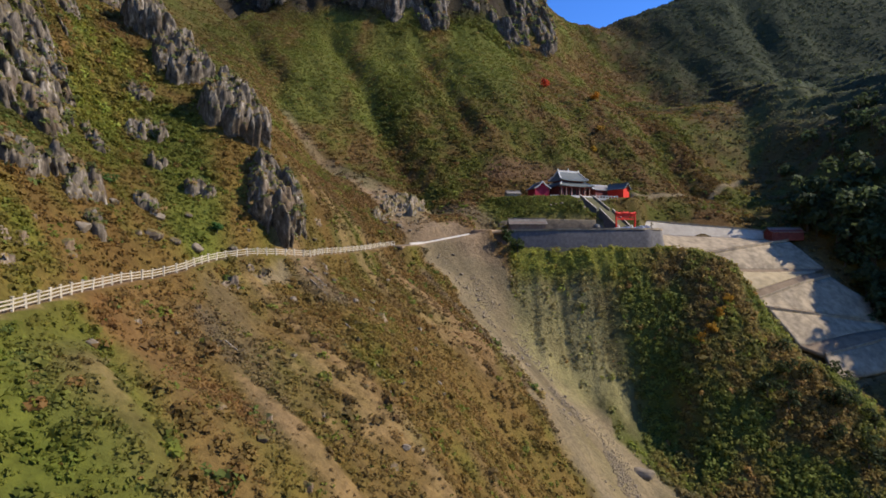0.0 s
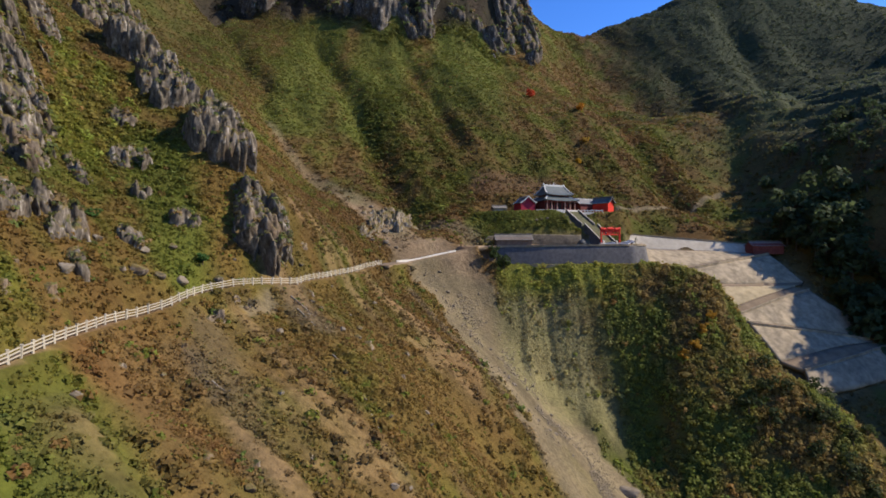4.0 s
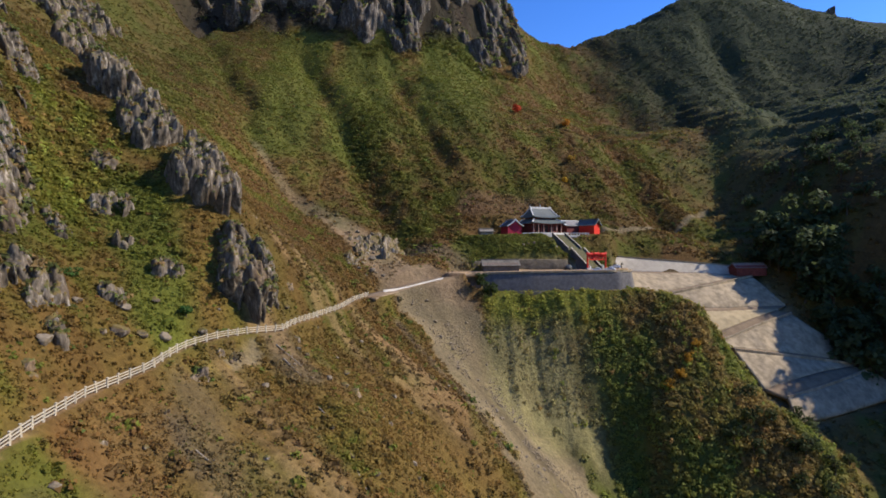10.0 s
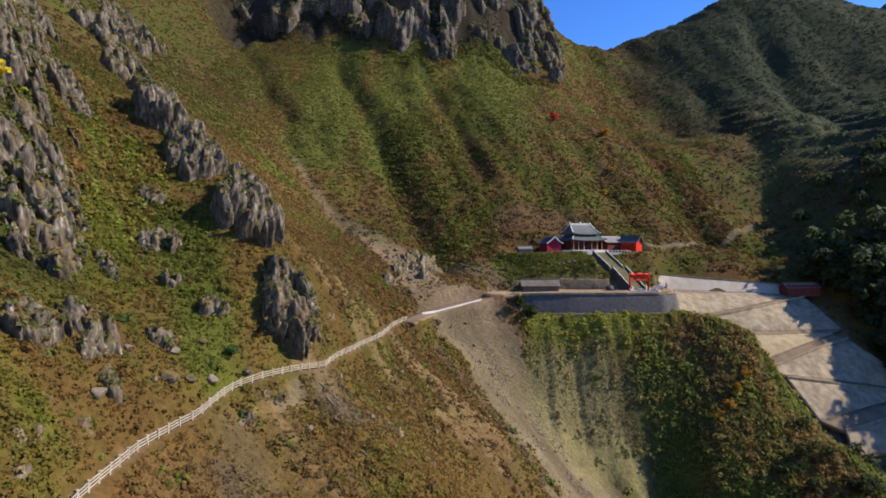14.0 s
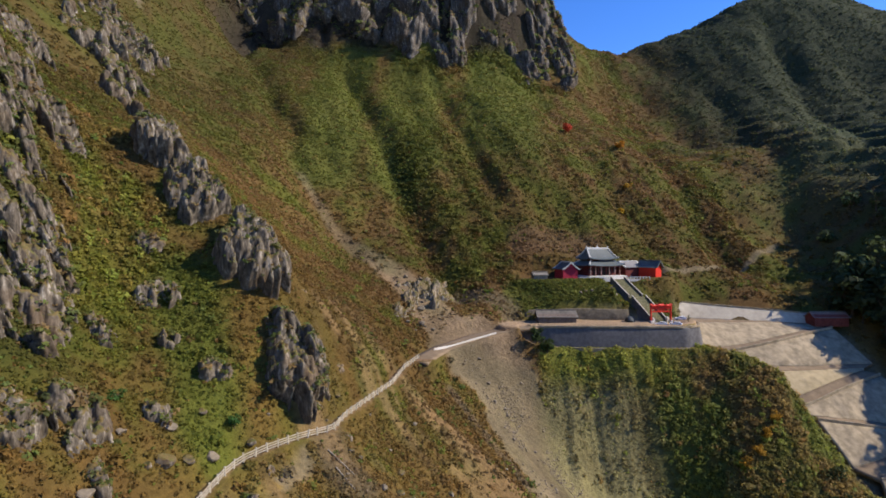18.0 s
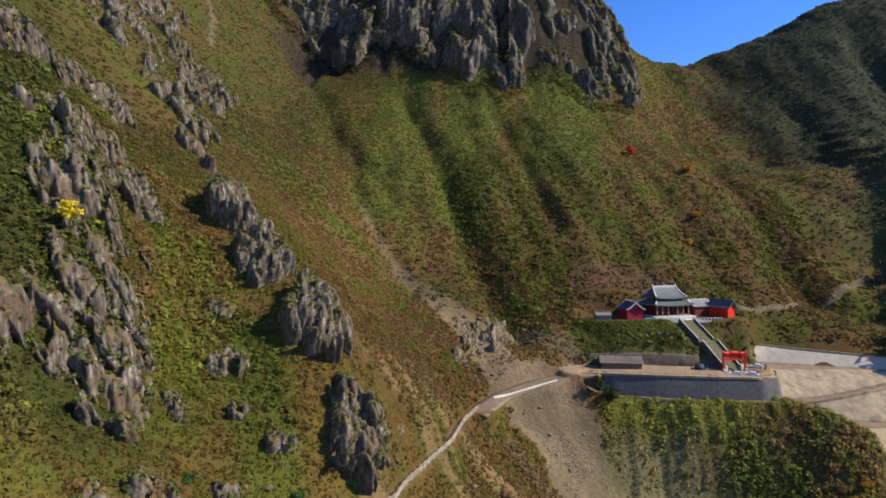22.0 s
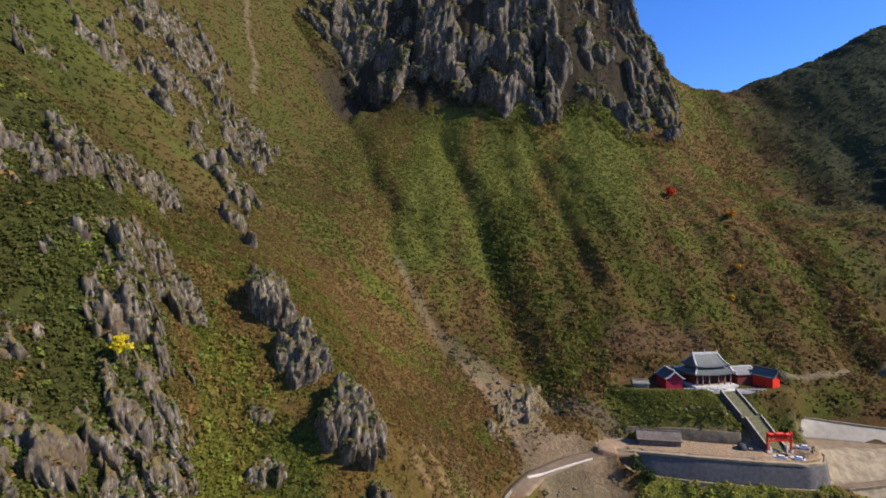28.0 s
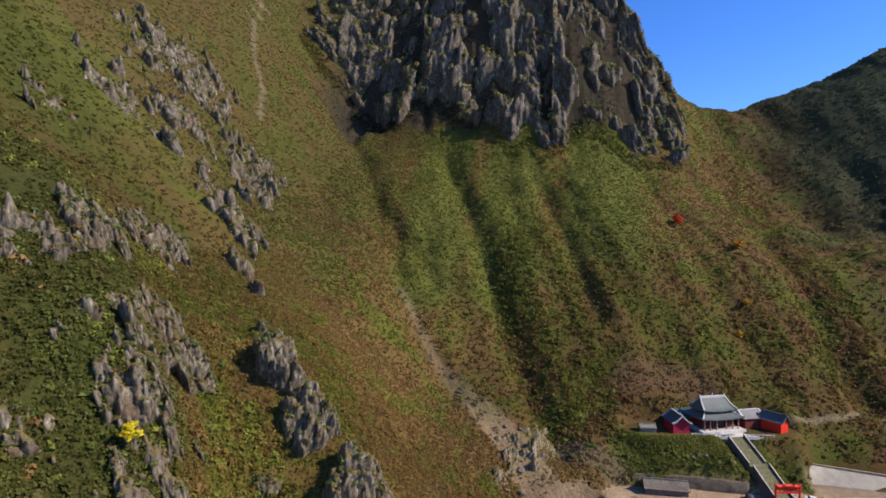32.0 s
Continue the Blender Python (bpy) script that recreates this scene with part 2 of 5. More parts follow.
SPUR_FRONT = [(60, 195, 77.5), (85, 190, 78.5), (105, 182, 74), (80, 175, 58), (100, 160, 45), (122, 170, 62)]
VALLEY = [(96, 252, 117), (118, 256, 117), (131, 251, 112), (145, 256, 113), (155, 252, 110), (160, 165, 50), (160, 130, 30), (150, 60, 0)]
SWITCHBACK = [  # long edges of the zigzag road, from the top wall down; each from its western to its eastern end
    [(94, 248.5, 113), (131, 248.5, 110), (153, 248.5, 108)],
    [(84, 241, 107.8), (96, 245.2, 106.2), (131, 245.4, 105.3), (153, 245.4, 104)],
    [(88.3, 228, 107.5), (96, 235, 106.2), (110, 240.5, 105.4), (130, 243, 105.2), (149, 243.5, 104)],
    [(90.5, 220.5, 98), (108, 226, 98.5), (124, 231, 100.7), (147, 240, 103.7)],
    [(97, 221.5, 96), (108, 223, 97.5), (127, 228, 100.4), (152, 238, 103.6)],
    [(104, 217, 92.6), (127, 219, 91.6), (142, 222, 91.8), (158, 224, 91.9)],
    [(106, 212, 91), (122, 215, 91), (140, 219, 90.8), (152, 221, 90.9)],
    [(113, 205, 82.5), (123, 208, 85), (138, 214, 88.4), (150, 219, 90.5)],
    [(114, 202.5, 80.5), (120.5, 204, 81.3), (137, 210, 85.9), (156, 218, 89)],
    [(120, 200, 78.8), (138, 202, 76.8), (157, 205, 73.8), (178, 207, 70.6)],
    [(119.5, 198, 78), (135.5, 198.4, 76), (149, 199.5, 74.2), (171, 203, 70.7)],
    [(123, 186, 66.5), (134, 189, 68.3), (149, 194, 70.3), (167, 201, 70.6)],
    [(129.5, 183, 64), (141, 185.5, 65.9), (155, 190, 68), (174, 199, 69.8)],
    [(127, 176, 57.5), (142, 179, 58.5), (159, 184, 60.5), (180, 192, 62)]]
TERRACE = [(26, 222, 108), (45, 217, 108.3), (62, 214, 108.5), (80, 214, 108.5), (88, 222, 108.5), (88, 236, 109)]
SHELF = [(30, 238, 122.5), (48, 241, 123.5), (66, 242, 123.5), (86, 247, 123.5), (60, 254, 123.5), (78, 258, 124)]
BACK_LOW = [(-7, 236, 124), (-33, 278, 154.5), (10, 262, 133), (20, 283, 155), (62, 275, 140), (95, 262, 126), (127, 280, 130), (127, 321, 165), (160, 285, 128)]
BACK_MID = [(-50, 310, 185), (-44, 355, 219), (0, 350, 212), (71, 382, 219), (110, 360, 196), (185, 438, 219), (165, 360, 190)]
BACK_HIGH = [(32, 435, 265), (20, 427, 262), (-130, 440, 292), (-83, 440, 292), (-32, 432, 279), (10, 440, 272), (60, 470, 292), (110, 500, 300), (178, 570, 338), (150, 500, 275)]
CLIFF_TOP = [(-160, 520, 440), (-80, 500, 440), (0, 505, 440), (50, 530, 430), (78, 560, 380), (95, 585, 356), (100, 660, 340), (-60, 620, 450)]
RIGHT_RIDGE = [(178, 570, 338), (230, 565, 354), (290, 555, 382), (330, 548, 383), (370, 540, 375), (451, 520, 341), (560, 470, 318), (620, 420, 315), (220, 640, 300), (350, 660, 310)]
RIGHT_SIDE = [(220, 364, 208), (221, 299, 172), (182, 262, 127), (184, 230, 114), (192, 190, 100), (225, 228, 158), (226, 190, 138), (255, 420, 232), (330, 450, 262), (290, 400, 226), (238, 280, 180),
              (262, 255, 176), (262, 232, 163), (262, 214, 153), (300, 160, 140), (340, 245, 206), (420, 220, 262), (420, 60, 230), (260, 60, 90), (300, 330, 222), (520, 250, 300), (230, 0, 40)]
LINES = (PATH, ROAD, HILL_ABOVE, HILL_MID, HILL_HIGH, HILL_TOP, LEFT_FACE, HILL_CREST, HILL_BELOW, HILL_FOOT, GULLY_BED, DEEP, SPUR_LEFT, SPUR_TOP, SPUR_FRONT, VALLEY,
         TERRACE, SHELF, BACK_LOW, BACK_MID, BACK_HIGH, CLIFF_TOP, RIGHT_RIDGE, RIGHT_SIDE)


def landform_weights():
    """A thin plate bent over all the landform lines."""
    p = {}
    for line in LINES:
        for x, y, z in line:
            p[(x, y)] = z
    for row in SWITCHBACK[1:]:
        for x, y, z in row:
            p[(x, y)] = z - 2.2
    xy, z = np.array(list(p)) / 100.0, np.array(list(p.values()))
    r2 = ((xy[:, None] - xy[None]) ** 2).sum(-1)
    k = 0.5 * r2 * np.log(r2 + 1e-9) + np.eye(len(xy)) * 0.0006
    q = np.concatenate([np.ones((len(xy), 1)), xy], 1)
    full = np.block([[k, q], [q.T, np.zeros((3, 3))]])
    return xy, np.linalg.solve(full, np.concatenate([z, np.zeros(3)]))


PLATE_XY, PLATE_W = landform_weights()


def plate(x, y):
    shape = np.shape(x)
    x, y = np.ravel(x) / 100.0, np.ravel(y) / 100.0
    out = PLATE_W[-3] + PLATE_W[-2] * x + PLATE_W[-1] * y
    for (a, b), w in zip(PLATE_XY, PLATE_W[:-3]):
        r2 = (x - a) ** 2 + (y - b) ** 2
        out = out + w * 0.5 * r2 * np.log(r2 + 1e-9)
    return out.reshape(shape)


def level_pad(h, x, y, line, half, soft):
    """Lays a bench of a given half width into the slope along a line."""
    d, z, _ = line_distance(x, y, line)
    w = 1 - smooth(half, half + soft, d)
    return h * (1 - w) + z * w


def switch_area(x, y):
    """1 where the concrete-faced switchbacks lie."""
    low = 172 + 0.32 * (x - 120)
    west = np.interp(y, [175, 205, 224, 238], [128, 114, 97, 90])
    return smooth(low - 4, low + 4, y) * (1 - smooth(244, 247.5, y)) * smooth(west - 4, west + 3, x) * (1 - smooth(0, 5, x - np.interp(y, [190, 207, 211, 224, 247], [180, 180, 158, 159, 153])))


TERRACE_BENCH = [(20, 216, 107.6), (45, 218, 108), (75, 219, 108.2), (82, 223, 108.4)]
SHELF_BENCH = [(32, 246, 123.0), (60, 251, 123.4), (82, 256, 123.6)]


GROOVES = [([(-87, 424, 0), (-55, 355, 0), (-31, 292, 0), (-15, 256, 0), (-4, 232, 0)], 8, 8), ([(-170, 430, 0), (-97, 311, 0), (-72, 268, 0), (-50, 240, 0)], 6, 9),
           ([(-21, 419, 0), (2, 339, 0), (15, 296, 0)], 5, 7), ([(131, 400, 0), (127, 314, 0), (133, 284, 0)], 6, 9), ([(60, 440, 0), (75, 340, 0), (85, 300, 0)], 3, 7),
           ([(215, 470, 0), (205, 380, 0), (180, 310, 0)], 5, 12), ([(285, 520, 0), (275, 430, 0), (245, 340, 0)], 9, 13), ([(-120, 350, 0), (-88, 320, 0), (-70, 300, 0)], 4, 6)]
STAIR_BED = [(64.0, 243.5, 121.5), (69.3, 232.6, 113.6), (75.2, 220, 106.8)]


def height(x, y):
    h = plate(x, y)
    far = smooth(200, 330, y)
    rough = fbm(x, y, 0, 22, 5, 3) * (1.6 + 2.5 * far)
    ribs = fbm(x + 0.35 * y, 0.25 * y, 0, 26, 3, 8) * 5.0 * far
    quiet = switch_area(x, y)
    for line, deep, wide in GROOVES:
        h = h - deep * np.exp(-(line_distance(x, y, line)[0] / wide) ** 2)
    h = h + (rough + ribs) * (1 - 0.97 * quiet) - 1.6 * quiet
    crag_zone = smooth(282, 305, plate(x, y)) * smooth(425, 450, y) * (1 - smooth(60, 100, x)) * smooth(-220, -190, x)
    h = h + crag_zone * (16 * fbm(x, 0.22 * y, 0, 26, 3, 31) + 5 * fbm(x, 0.3 * y, 0, 8, 2, 32))
    # erosion grooves below the terrace wall
    face = smooth(24, 32, x) * (1 - smooth(62, 80, x)) * smooth(168, 178, y) * (1 - smooth(203, 207, y))
    h = h + face * 3.0 * fbm(x, 0.12 * y, 0, 4.5, 3, 21)
    # ribs and hollows on the hillside below the path, running down the slope
    side = smooth(-46, -38, x) * (1 - smooth(12, 24, x)) * (1 - smooth(165, 190, y))
    h = h + side * 3.4 * fbm(0.16 * (x * 0.8 - y * 0.3), y * 0.9 + x * 0.5, 0, 9, 3, 22)
    h = h + smooth(190, 235, x) * smooth(265, 295, y) * (1 - smooth(420, 470, y)) * 1.5 * np.sin(h * 2 * np.pi / 9)
    h = level_pad(h, x, y, PATH, 1.0, 2.5)
    h = level_pad(h, x, y, ROAD, 4.0, 3.0)
    h = level_pad(h, x, y, TERRACE_BENCH, 8.0, 2.0)
    h = level_pad(h, x, y, SHELF_BENCH, 8.5, 5.0)
    wall_y = np.interp(x, [14, 22, 30, 45, 65, 80, 85.5, 89, 91, 97], [213.2, 212.6, 211, 209.4, 208.7, 209.4, 212.4, 220, 230, 231])
    front = (x > 19) & (x < 97) & (y < wall_y + 2.4) & (y > wall_y - 14)
    h = np.where(front, np.minimum(h, np.interp(x, [19, 24, 30], [104, 101.3, 100.3])), h)
    bed, bed_z, _ = line_distance(x, y, STAIR_BED)
    h = np.where(bed < 10, np.minimum(h, bed_z + 0.55 * np.maximum(bed - 4.6, 0)), h)
    return h


COVER = dict(green=(0.145, 0.162, 0.03), dark=(0.055, 0.07, 0.026), olive=(0.19, 0.145, 0.043), brown=(0.2, 0.128, 0.05), rust=(0.185, 0.11, 0.038),
             scree=(0.158, 0.136, 0.083), soil=(0.31, 0.24, 0.155))
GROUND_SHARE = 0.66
TRAILS = ([(-39.2, 106.2, 0), (-36.8, 109.8, 0), (-35.3, 113.9, 0), (-34.5, 117.1, 0)], [(-262, 450, 0), (-240, 400, 0), (-222, 370, 0), (-206, 356, 0), (-196, 335, 0)], [(92, 262, 0), (112, 268, 0), (134, 279, 0), (165, 300, 0)])
CUT = [(28, 268, 0), (44, 272, 0), (60, 270, 0)]
CHUTE = [(-84, 288, 0), (-60, 258, 0), (-36, 236, 0), (-18, 222, 0), (-8, 208, 0)]
SLIDE = [(2, 203, 0), (14, 190, 0), (27, 174, 0), (40, 157, 0), (58, 132, 0)]
FANS = (([(-75, 300, 0), (-88, 425, 0)], 12, 28), ([(-34, 310, 0), (-36, 428, 0)], 14, 30), ([(25, 350, 0), (30, 440, 0)], 18, 38), ([(-42, 40, 0), (-36, 58, 0)], 3, 24),
        ([(-66, 128, 0), (-56, 118, 0), (-50, 108, 0)], 3, 9), ([(-180, 160, 0), (-190, 190, 0)], 12, 30), ([(22, 233, 0), (58, 234, 0), (94, 238, 0)], 6, 9), ([(34, 206.5, 0), (80, 206, 0)], 3, 6))
RAW = ((CUT, 4, 10, (0.24, 0.155, 0.08)), ([(-2, 233, 0), (8, 231, 0), (16, 226, 0)], 3, 8, (0.2, 0.165, 0.095)), ([(-46, 75, 0), (-38, 75, 0), (-26, 73, 0)], 1.5, 5, (0.21, 0.115, 0.05)), ([(-39, 90, 0), (-33, 84, 0)], 0.5, 4, (0.13, 0.11, 0.085)), ([(-29, 120, 0), (-23, 118, 0)], 1.0, 4, (0.15, 0.125, 0.09)), ([(-86, 92, 0), (-100, 106, 0), (-135, 125, 0)], 10, 24, (0.08, 0.095, 0.028)), ([(-44, 84, 0), (-35, 72, 0), (-22, 58, 0)], 1.0, 9, (0.22, 0.14, 0.062)), ([(-40, 98, 0), (-31, 86, 0), (-22, 74, 0)], 1.0, 6, (0.19, 0.145, 0.08)),
       ([(-32, 124, 0), (-26, 118, 0)], 1.0, 6, (0.19, 0.145, 0.09)), ([(-6, 180, 0), (14, 158, 0), (30, 138, 0)], 0.6, 3, (0.2, 0.15, 0.1)))


def cover(x, y):
    """The plants' or the soil's colour at a place, toned for haze and shade on the far right, and how bare it is."""
    c = {k: np.array(v) for k, v in COVER.items()}
    n1, n2, n3 = fbm(x, y, 0, 40, 4, 11), fbm(x, y, 0, 14, 4, 12), fbm(x, y, 0, 60, 3, 13)
    n4 = fbm(x, y, 0, 5.5, 3, 14)
    w = smooth(-0.5, 0.5, n1 + 0.5 * n4)[..., None]
    col = c["brown"] * (1 - w) + c["olive"] * w
    w = smooth(-0.1, 0.7, 0.7 * n2 + 0.55 * n4 + 0.15 * n1 + 0.36 * (1 - smooth(-78, -54, x)) * (1 - smooth(150, 220, y))
               + 0.2 * smooth(215, 260, y) - 0.16 * smooth(-58, -44, x) * (1 - smooth(150, 190, y)))[..., None]
    col = col * (1 - w) + c["green"] * w
    w = (smooth(0.2, 0.6, n3 - 0.4 * n4) * 0.45 * smooth(-95, -50, x))[..., None]
    col = col * (1 - w) + c["rust"] * w
    fan = np.zeros(np.shape(x))
    for line, a, b in FANS:
        fan = np.maximum(fan, 1 - smooth(a, b + 0.3 * b * n2, line_distance(x, y, line)[0]))
    w = (fan * 0.85)[..., None]
    col = col * (1 - w) + np.array((0.135, 0.165, 0.032)) * w
    for line, a, b, rgb in RAW:
        w = (0.85 * (1 - smooth(a, b + 2 * n2, line_distance(x, y, line)[0])))[..., None]
        col = col * (1 - w) + np.array(rgb) * w
    # scrub of the far right side, its bluish haze painted into the colour
    hazy_right = smooth(150, 270, x + 0.15 * (y - 300) + 40 * n1)[..., None]
    col = col * (1 - hazy_right) + np.array((0.097, 0.127, 0.07)) * hazy_right
    west = (0.5 * (1 - smooth(-140, -75, x)))[..., None]
    col = col * (1 - west) + np.array((0.078, 0.08, 0.026)) * west
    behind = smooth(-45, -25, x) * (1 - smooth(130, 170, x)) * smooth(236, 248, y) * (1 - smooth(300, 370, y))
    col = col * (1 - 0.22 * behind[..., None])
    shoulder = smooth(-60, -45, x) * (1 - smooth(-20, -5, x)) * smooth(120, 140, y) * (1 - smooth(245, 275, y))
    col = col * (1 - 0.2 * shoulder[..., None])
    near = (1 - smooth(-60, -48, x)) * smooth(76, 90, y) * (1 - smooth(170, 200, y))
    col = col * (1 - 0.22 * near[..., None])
    spur = ((1 - smooth(200, 212, y)) * smooth(30, 60, x))[..., None]
    w = smooth(-0.35, 0.35, n2 + 0.5 * n4 + 0.5 * smooth(70, 100, x) - 0.2)[..., None]
    mixed = np.array((0.17, 0.125, 0.05)) * w + np.array((0.115, 0.135, 0.034)) * (1 - w)
    col = col * (1 - spur) + mixed * spur
    strip = (smooth(24, 30, x) * (1 - smooth(60, 84, x + 6 * n4)) * smooth(196, 203, y + 4 * n4) * (1 - smooth(212, 216, y)))[..., None]
    col = col * (1 - strip) + np.array((0.2, 0.215, 0.045)) * strip
    # the 0.28 term paints shade onto the high right ridge; the rest is tone
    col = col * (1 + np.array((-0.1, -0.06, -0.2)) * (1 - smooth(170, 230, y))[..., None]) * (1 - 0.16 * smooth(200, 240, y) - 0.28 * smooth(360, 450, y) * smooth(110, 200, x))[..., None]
    chute, slide = line_distance(x, y, CHUTE), line_distance(x, y, SLIDE)
    wide = 1.0 + 5.0 * smooth(20, 110, chute[2])
    bare = np.maximum((0.85 - 0.3 * smooth(222, 246, y)) * (1 - smooth(wide, wide + 4 + 3 * n2, chute[0])), 1 - smooth(12 + 5 * smooth(20, 60, slide[2]), 17 + 5 * smooth(20, 60, slide[2]) + 5 * n2, slide[0] + 5 * n4))
    face = smooth(20, 30, x) * (1 - smooth(54, 68, x + 8 * n2)) * smooth(166, 180, y + 6 * n4) * (1 - smooth(198, 204, y))
    bare = np.maximum(bare, 0.62 * face)
    for line in TRAILS:
        bare = np.maximum(bare, 0.9 * (1 - smooth(0.8, 2.0, line_distance(x, y, line)[0])))
    road = 1 - smooth(0.5, 1.2, np.minimum(line_distance(x, y, PATH)[0] + 0.5 * n4, line_distance(x, y, ROAD)[0] - 2.5))
    pad = 1 - smooth(7, 9, line_distance(x, y, TERRACE_BENCH)[0])
    cliff = np.maximum(smooth(286, 300, plate(x, y) + 8 * n2) * smooth(420, 440, y) * (1 - smooth(70, 110, x)) * smooth(-215, -185, x), 0)
    col = col * (1 - 0.9 * cliff[..., None]) + np.array((0.05, 0.043, 0.034)) * 0.9 * cliff[..., None]
    streak = fbm(0.16 * (x * 0.8 - y * 0.3), y * 0.9 + x * 0.5, 0, 9, 3, 22)
    below = smooth(-46, -40, x) * (1 - smooth(10, 22, x)) * (1 - smooth(160, 185, y)) * smooth(0.0, 0.28, streak + 0.25 * n4) * smooth(50, 62, y)
    col = col * (1 - 0.7 * below[..., None]) + np.array((0.16, 0.112, 0.058)) * 0.7 * below[..., None]
    bare = np.maximum(bare, 0.62 * below)
    bare = np.maximum(bare, switch_area(x, y))
    low = (smooth(200, 206, y) * (1 - smooth(212, 244, y + 8 * n4)) * (1 - smooth(18, 26, x)))[..., None]
    head = (smooth(200, 206, y) * (1 - smooth(18, 26, x)))[..., None]
    col = np.where((below > 0.2)[..., None], col, col * (1 - bare[..., None]) + (np.array((0.205, 0.158, 0.098)) * low + np.array((0.14, 0.118, 0.078)) * (1 - low) * head + c["scree"] * (1 - low) * (1 - head)) * bare[..., None])
    bare = np.maximum(bare, 0.35 * cliff)
    wash = fbm(0.9 * (x + y) * 0.7, 0.09 * (y - x), 0, 5, 4, 24)
    w = (1 - smooth(14, 26, slide[0]))[..., None]
    col = col * (1 + w * (0.45 * wash + 0.25 * n4)[..., None])
    tan = (0.8 * face)[..., None]
    col = col * (1 - tan) + (np.array((0.165, 0.16, 0.072)) * (1 + 0.3 * n4)[..., None]) * tan
    w = w * (0.5 * smooth(0.0, 0.5, n2 + 0.5 * wash))[..., None]
    col = col * (1 - w) + np.array((0.15, 0.135, 0.06)) * w
    w = road[..., None]
    col = col * (1 - w) + np.array((0.2, 0.14, 0.08)) * w
    w = pad[..., None]
    col = col * (1 - w) + c["soil"] * w
    return col * (0.99, 0.92, 0.9), np.maximum(bare, np.maximum(road, pad))


def axis(stops):
    """Grid lines whose spacing widens away from the camera."""
    out = []
    for (a, step), (b, _) in zip(stops[:-1], stops[1:]):
        out.append(np.arange(a, b, step))
    return np.concatenate(out + [[stops[-1][0]]])


GX = axis([(-3000, 300), (-420, 10), (-240, 2.5), (-110, 0.9), (140, 2.2), (330, 8), (620, 300), (3020, 0)])
GY = axis([(-2500, 300), (-100, 8), (20, 1.6), (60, 0.9), (225, 1.3), (300, 1.8), (600, 6), (700, 300), (4000, 0)])


def build_ground():
    x, y = np.meshgrid(GX, GY)
    z = height(np.clip(x, -420, 620), np.clip(y, -100, 700))
    out = np.maximum(np.maximum(-420 - x, x - 620), np.maximum(-100 - y, y - 700)).clip(0)
    z = z - 0.16 * out
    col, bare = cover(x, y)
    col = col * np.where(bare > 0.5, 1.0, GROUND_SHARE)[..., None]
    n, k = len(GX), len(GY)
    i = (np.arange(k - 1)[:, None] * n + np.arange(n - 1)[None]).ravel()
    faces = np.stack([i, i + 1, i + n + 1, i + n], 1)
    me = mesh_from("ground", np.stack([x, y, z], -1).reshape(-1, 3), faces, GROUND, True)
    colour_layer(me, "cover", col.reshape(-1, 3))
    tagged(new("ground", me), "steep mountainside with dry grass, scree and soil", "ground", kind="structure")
    return z


GROUND_Z = build_ground()


def ground_at(x, y):
    """Height of the built ground sheet, between its grid points."""
    x, y = np.asarray(x, float), np.asarray(y, float)
    i = np.clip(np.searchsorted(GX, x) - 1, 0, len(GX) - 2)
    j = np.clip(np.searchsorted(GY, y) - 1, 0, len(GY) - 2)
    u, v = (x - GX[i]) / (GX[i + 1] - GX[i]), (y - GY[j]) / (GY[j + 1] - GY[j])
    z = GROUND_Z
    return (z[j, i] * (1 - u) + z[j, i + 1] * u) * (1 - v) + (z[j + 1, i] * (1 - u) + z[j + 1, i + 1] * u) * v


def at(x, y):
    return float(ground_at(x, y))


# ---- parts ----
def part(name, bm, mat, parent=None, label="", smooth_shade=False):
    me = bpy.data.meshes.new(name)
    bm.to_mesh(me)
    bm.free()
    me.materials.append(mat)
    if smooth_shade:
        me.polygons.foreach_set("use_smooth", np.ones(len(me.polygons), bool))
    ob = new(name, me)
    ob.parent = parent
    return tagged(ob, label)


def share(name, me, parent, m):
    ob = new(name, me)
    ob.parent = parent
    ob.matrix_basis = m
    return ob


def box(bm, centre, size, turn=0.0, taper=1.0, bevel=0.0):
    """A box with its base's centre given; taper narrows its top."""
    r = bmesh.ops.create_cube(bm, size=1.0)
    v = r["verts"]
    if bevel:
        e = list({e for w in v for e in w.link_edges})
        w = min(size)
        for q in v:
            q.co = Vector((q.co.x * size[0], q.co.y * size[1], q.co.z * size[2]))
        out = bmesh.ops.bevel(bm, geom=e, offset=min(bevel, 0.3 * w), segments=1, affect="EDGES")
        v = list({q for f in out["faces"] for q in f.verts} | {q for q in v if q.is_valid})
        for q in v:
            q.co = Vector((q.co.x / size[0], q.co.y / size[1], q.co.z / size[2]))
    m = Matrix.Translation(centre) @ Matrix.Rotation(radians(turn), 4, "Z")
    for q in v:
        k = 1 + (taper - 1) * (q.co.z + 0.5)
        q.co = m @ Vector((q.co.x * size[0] * k, q.co.y * size[1] * k, (q.co.z + 0.5) * size[2]))
    return bm


def beam(bm, a, b, thick, high=None):
    """A squared bar from a to b."""
    a, b = Vector(a), Vector(b)
    d = b - a
    m = Matrix.Translation((a + b) / 2) @ d.to_track_quat("X", "Z").to_matrix().to_4x4()
    r = bmesh.ops.create_cube(bm, size=1.0)
    for q in r["verts"]:
        q.co = m @ Vector((q.co.x * d.length, q.co.y * thick, q.co.z * (high or thick)))
    return bm


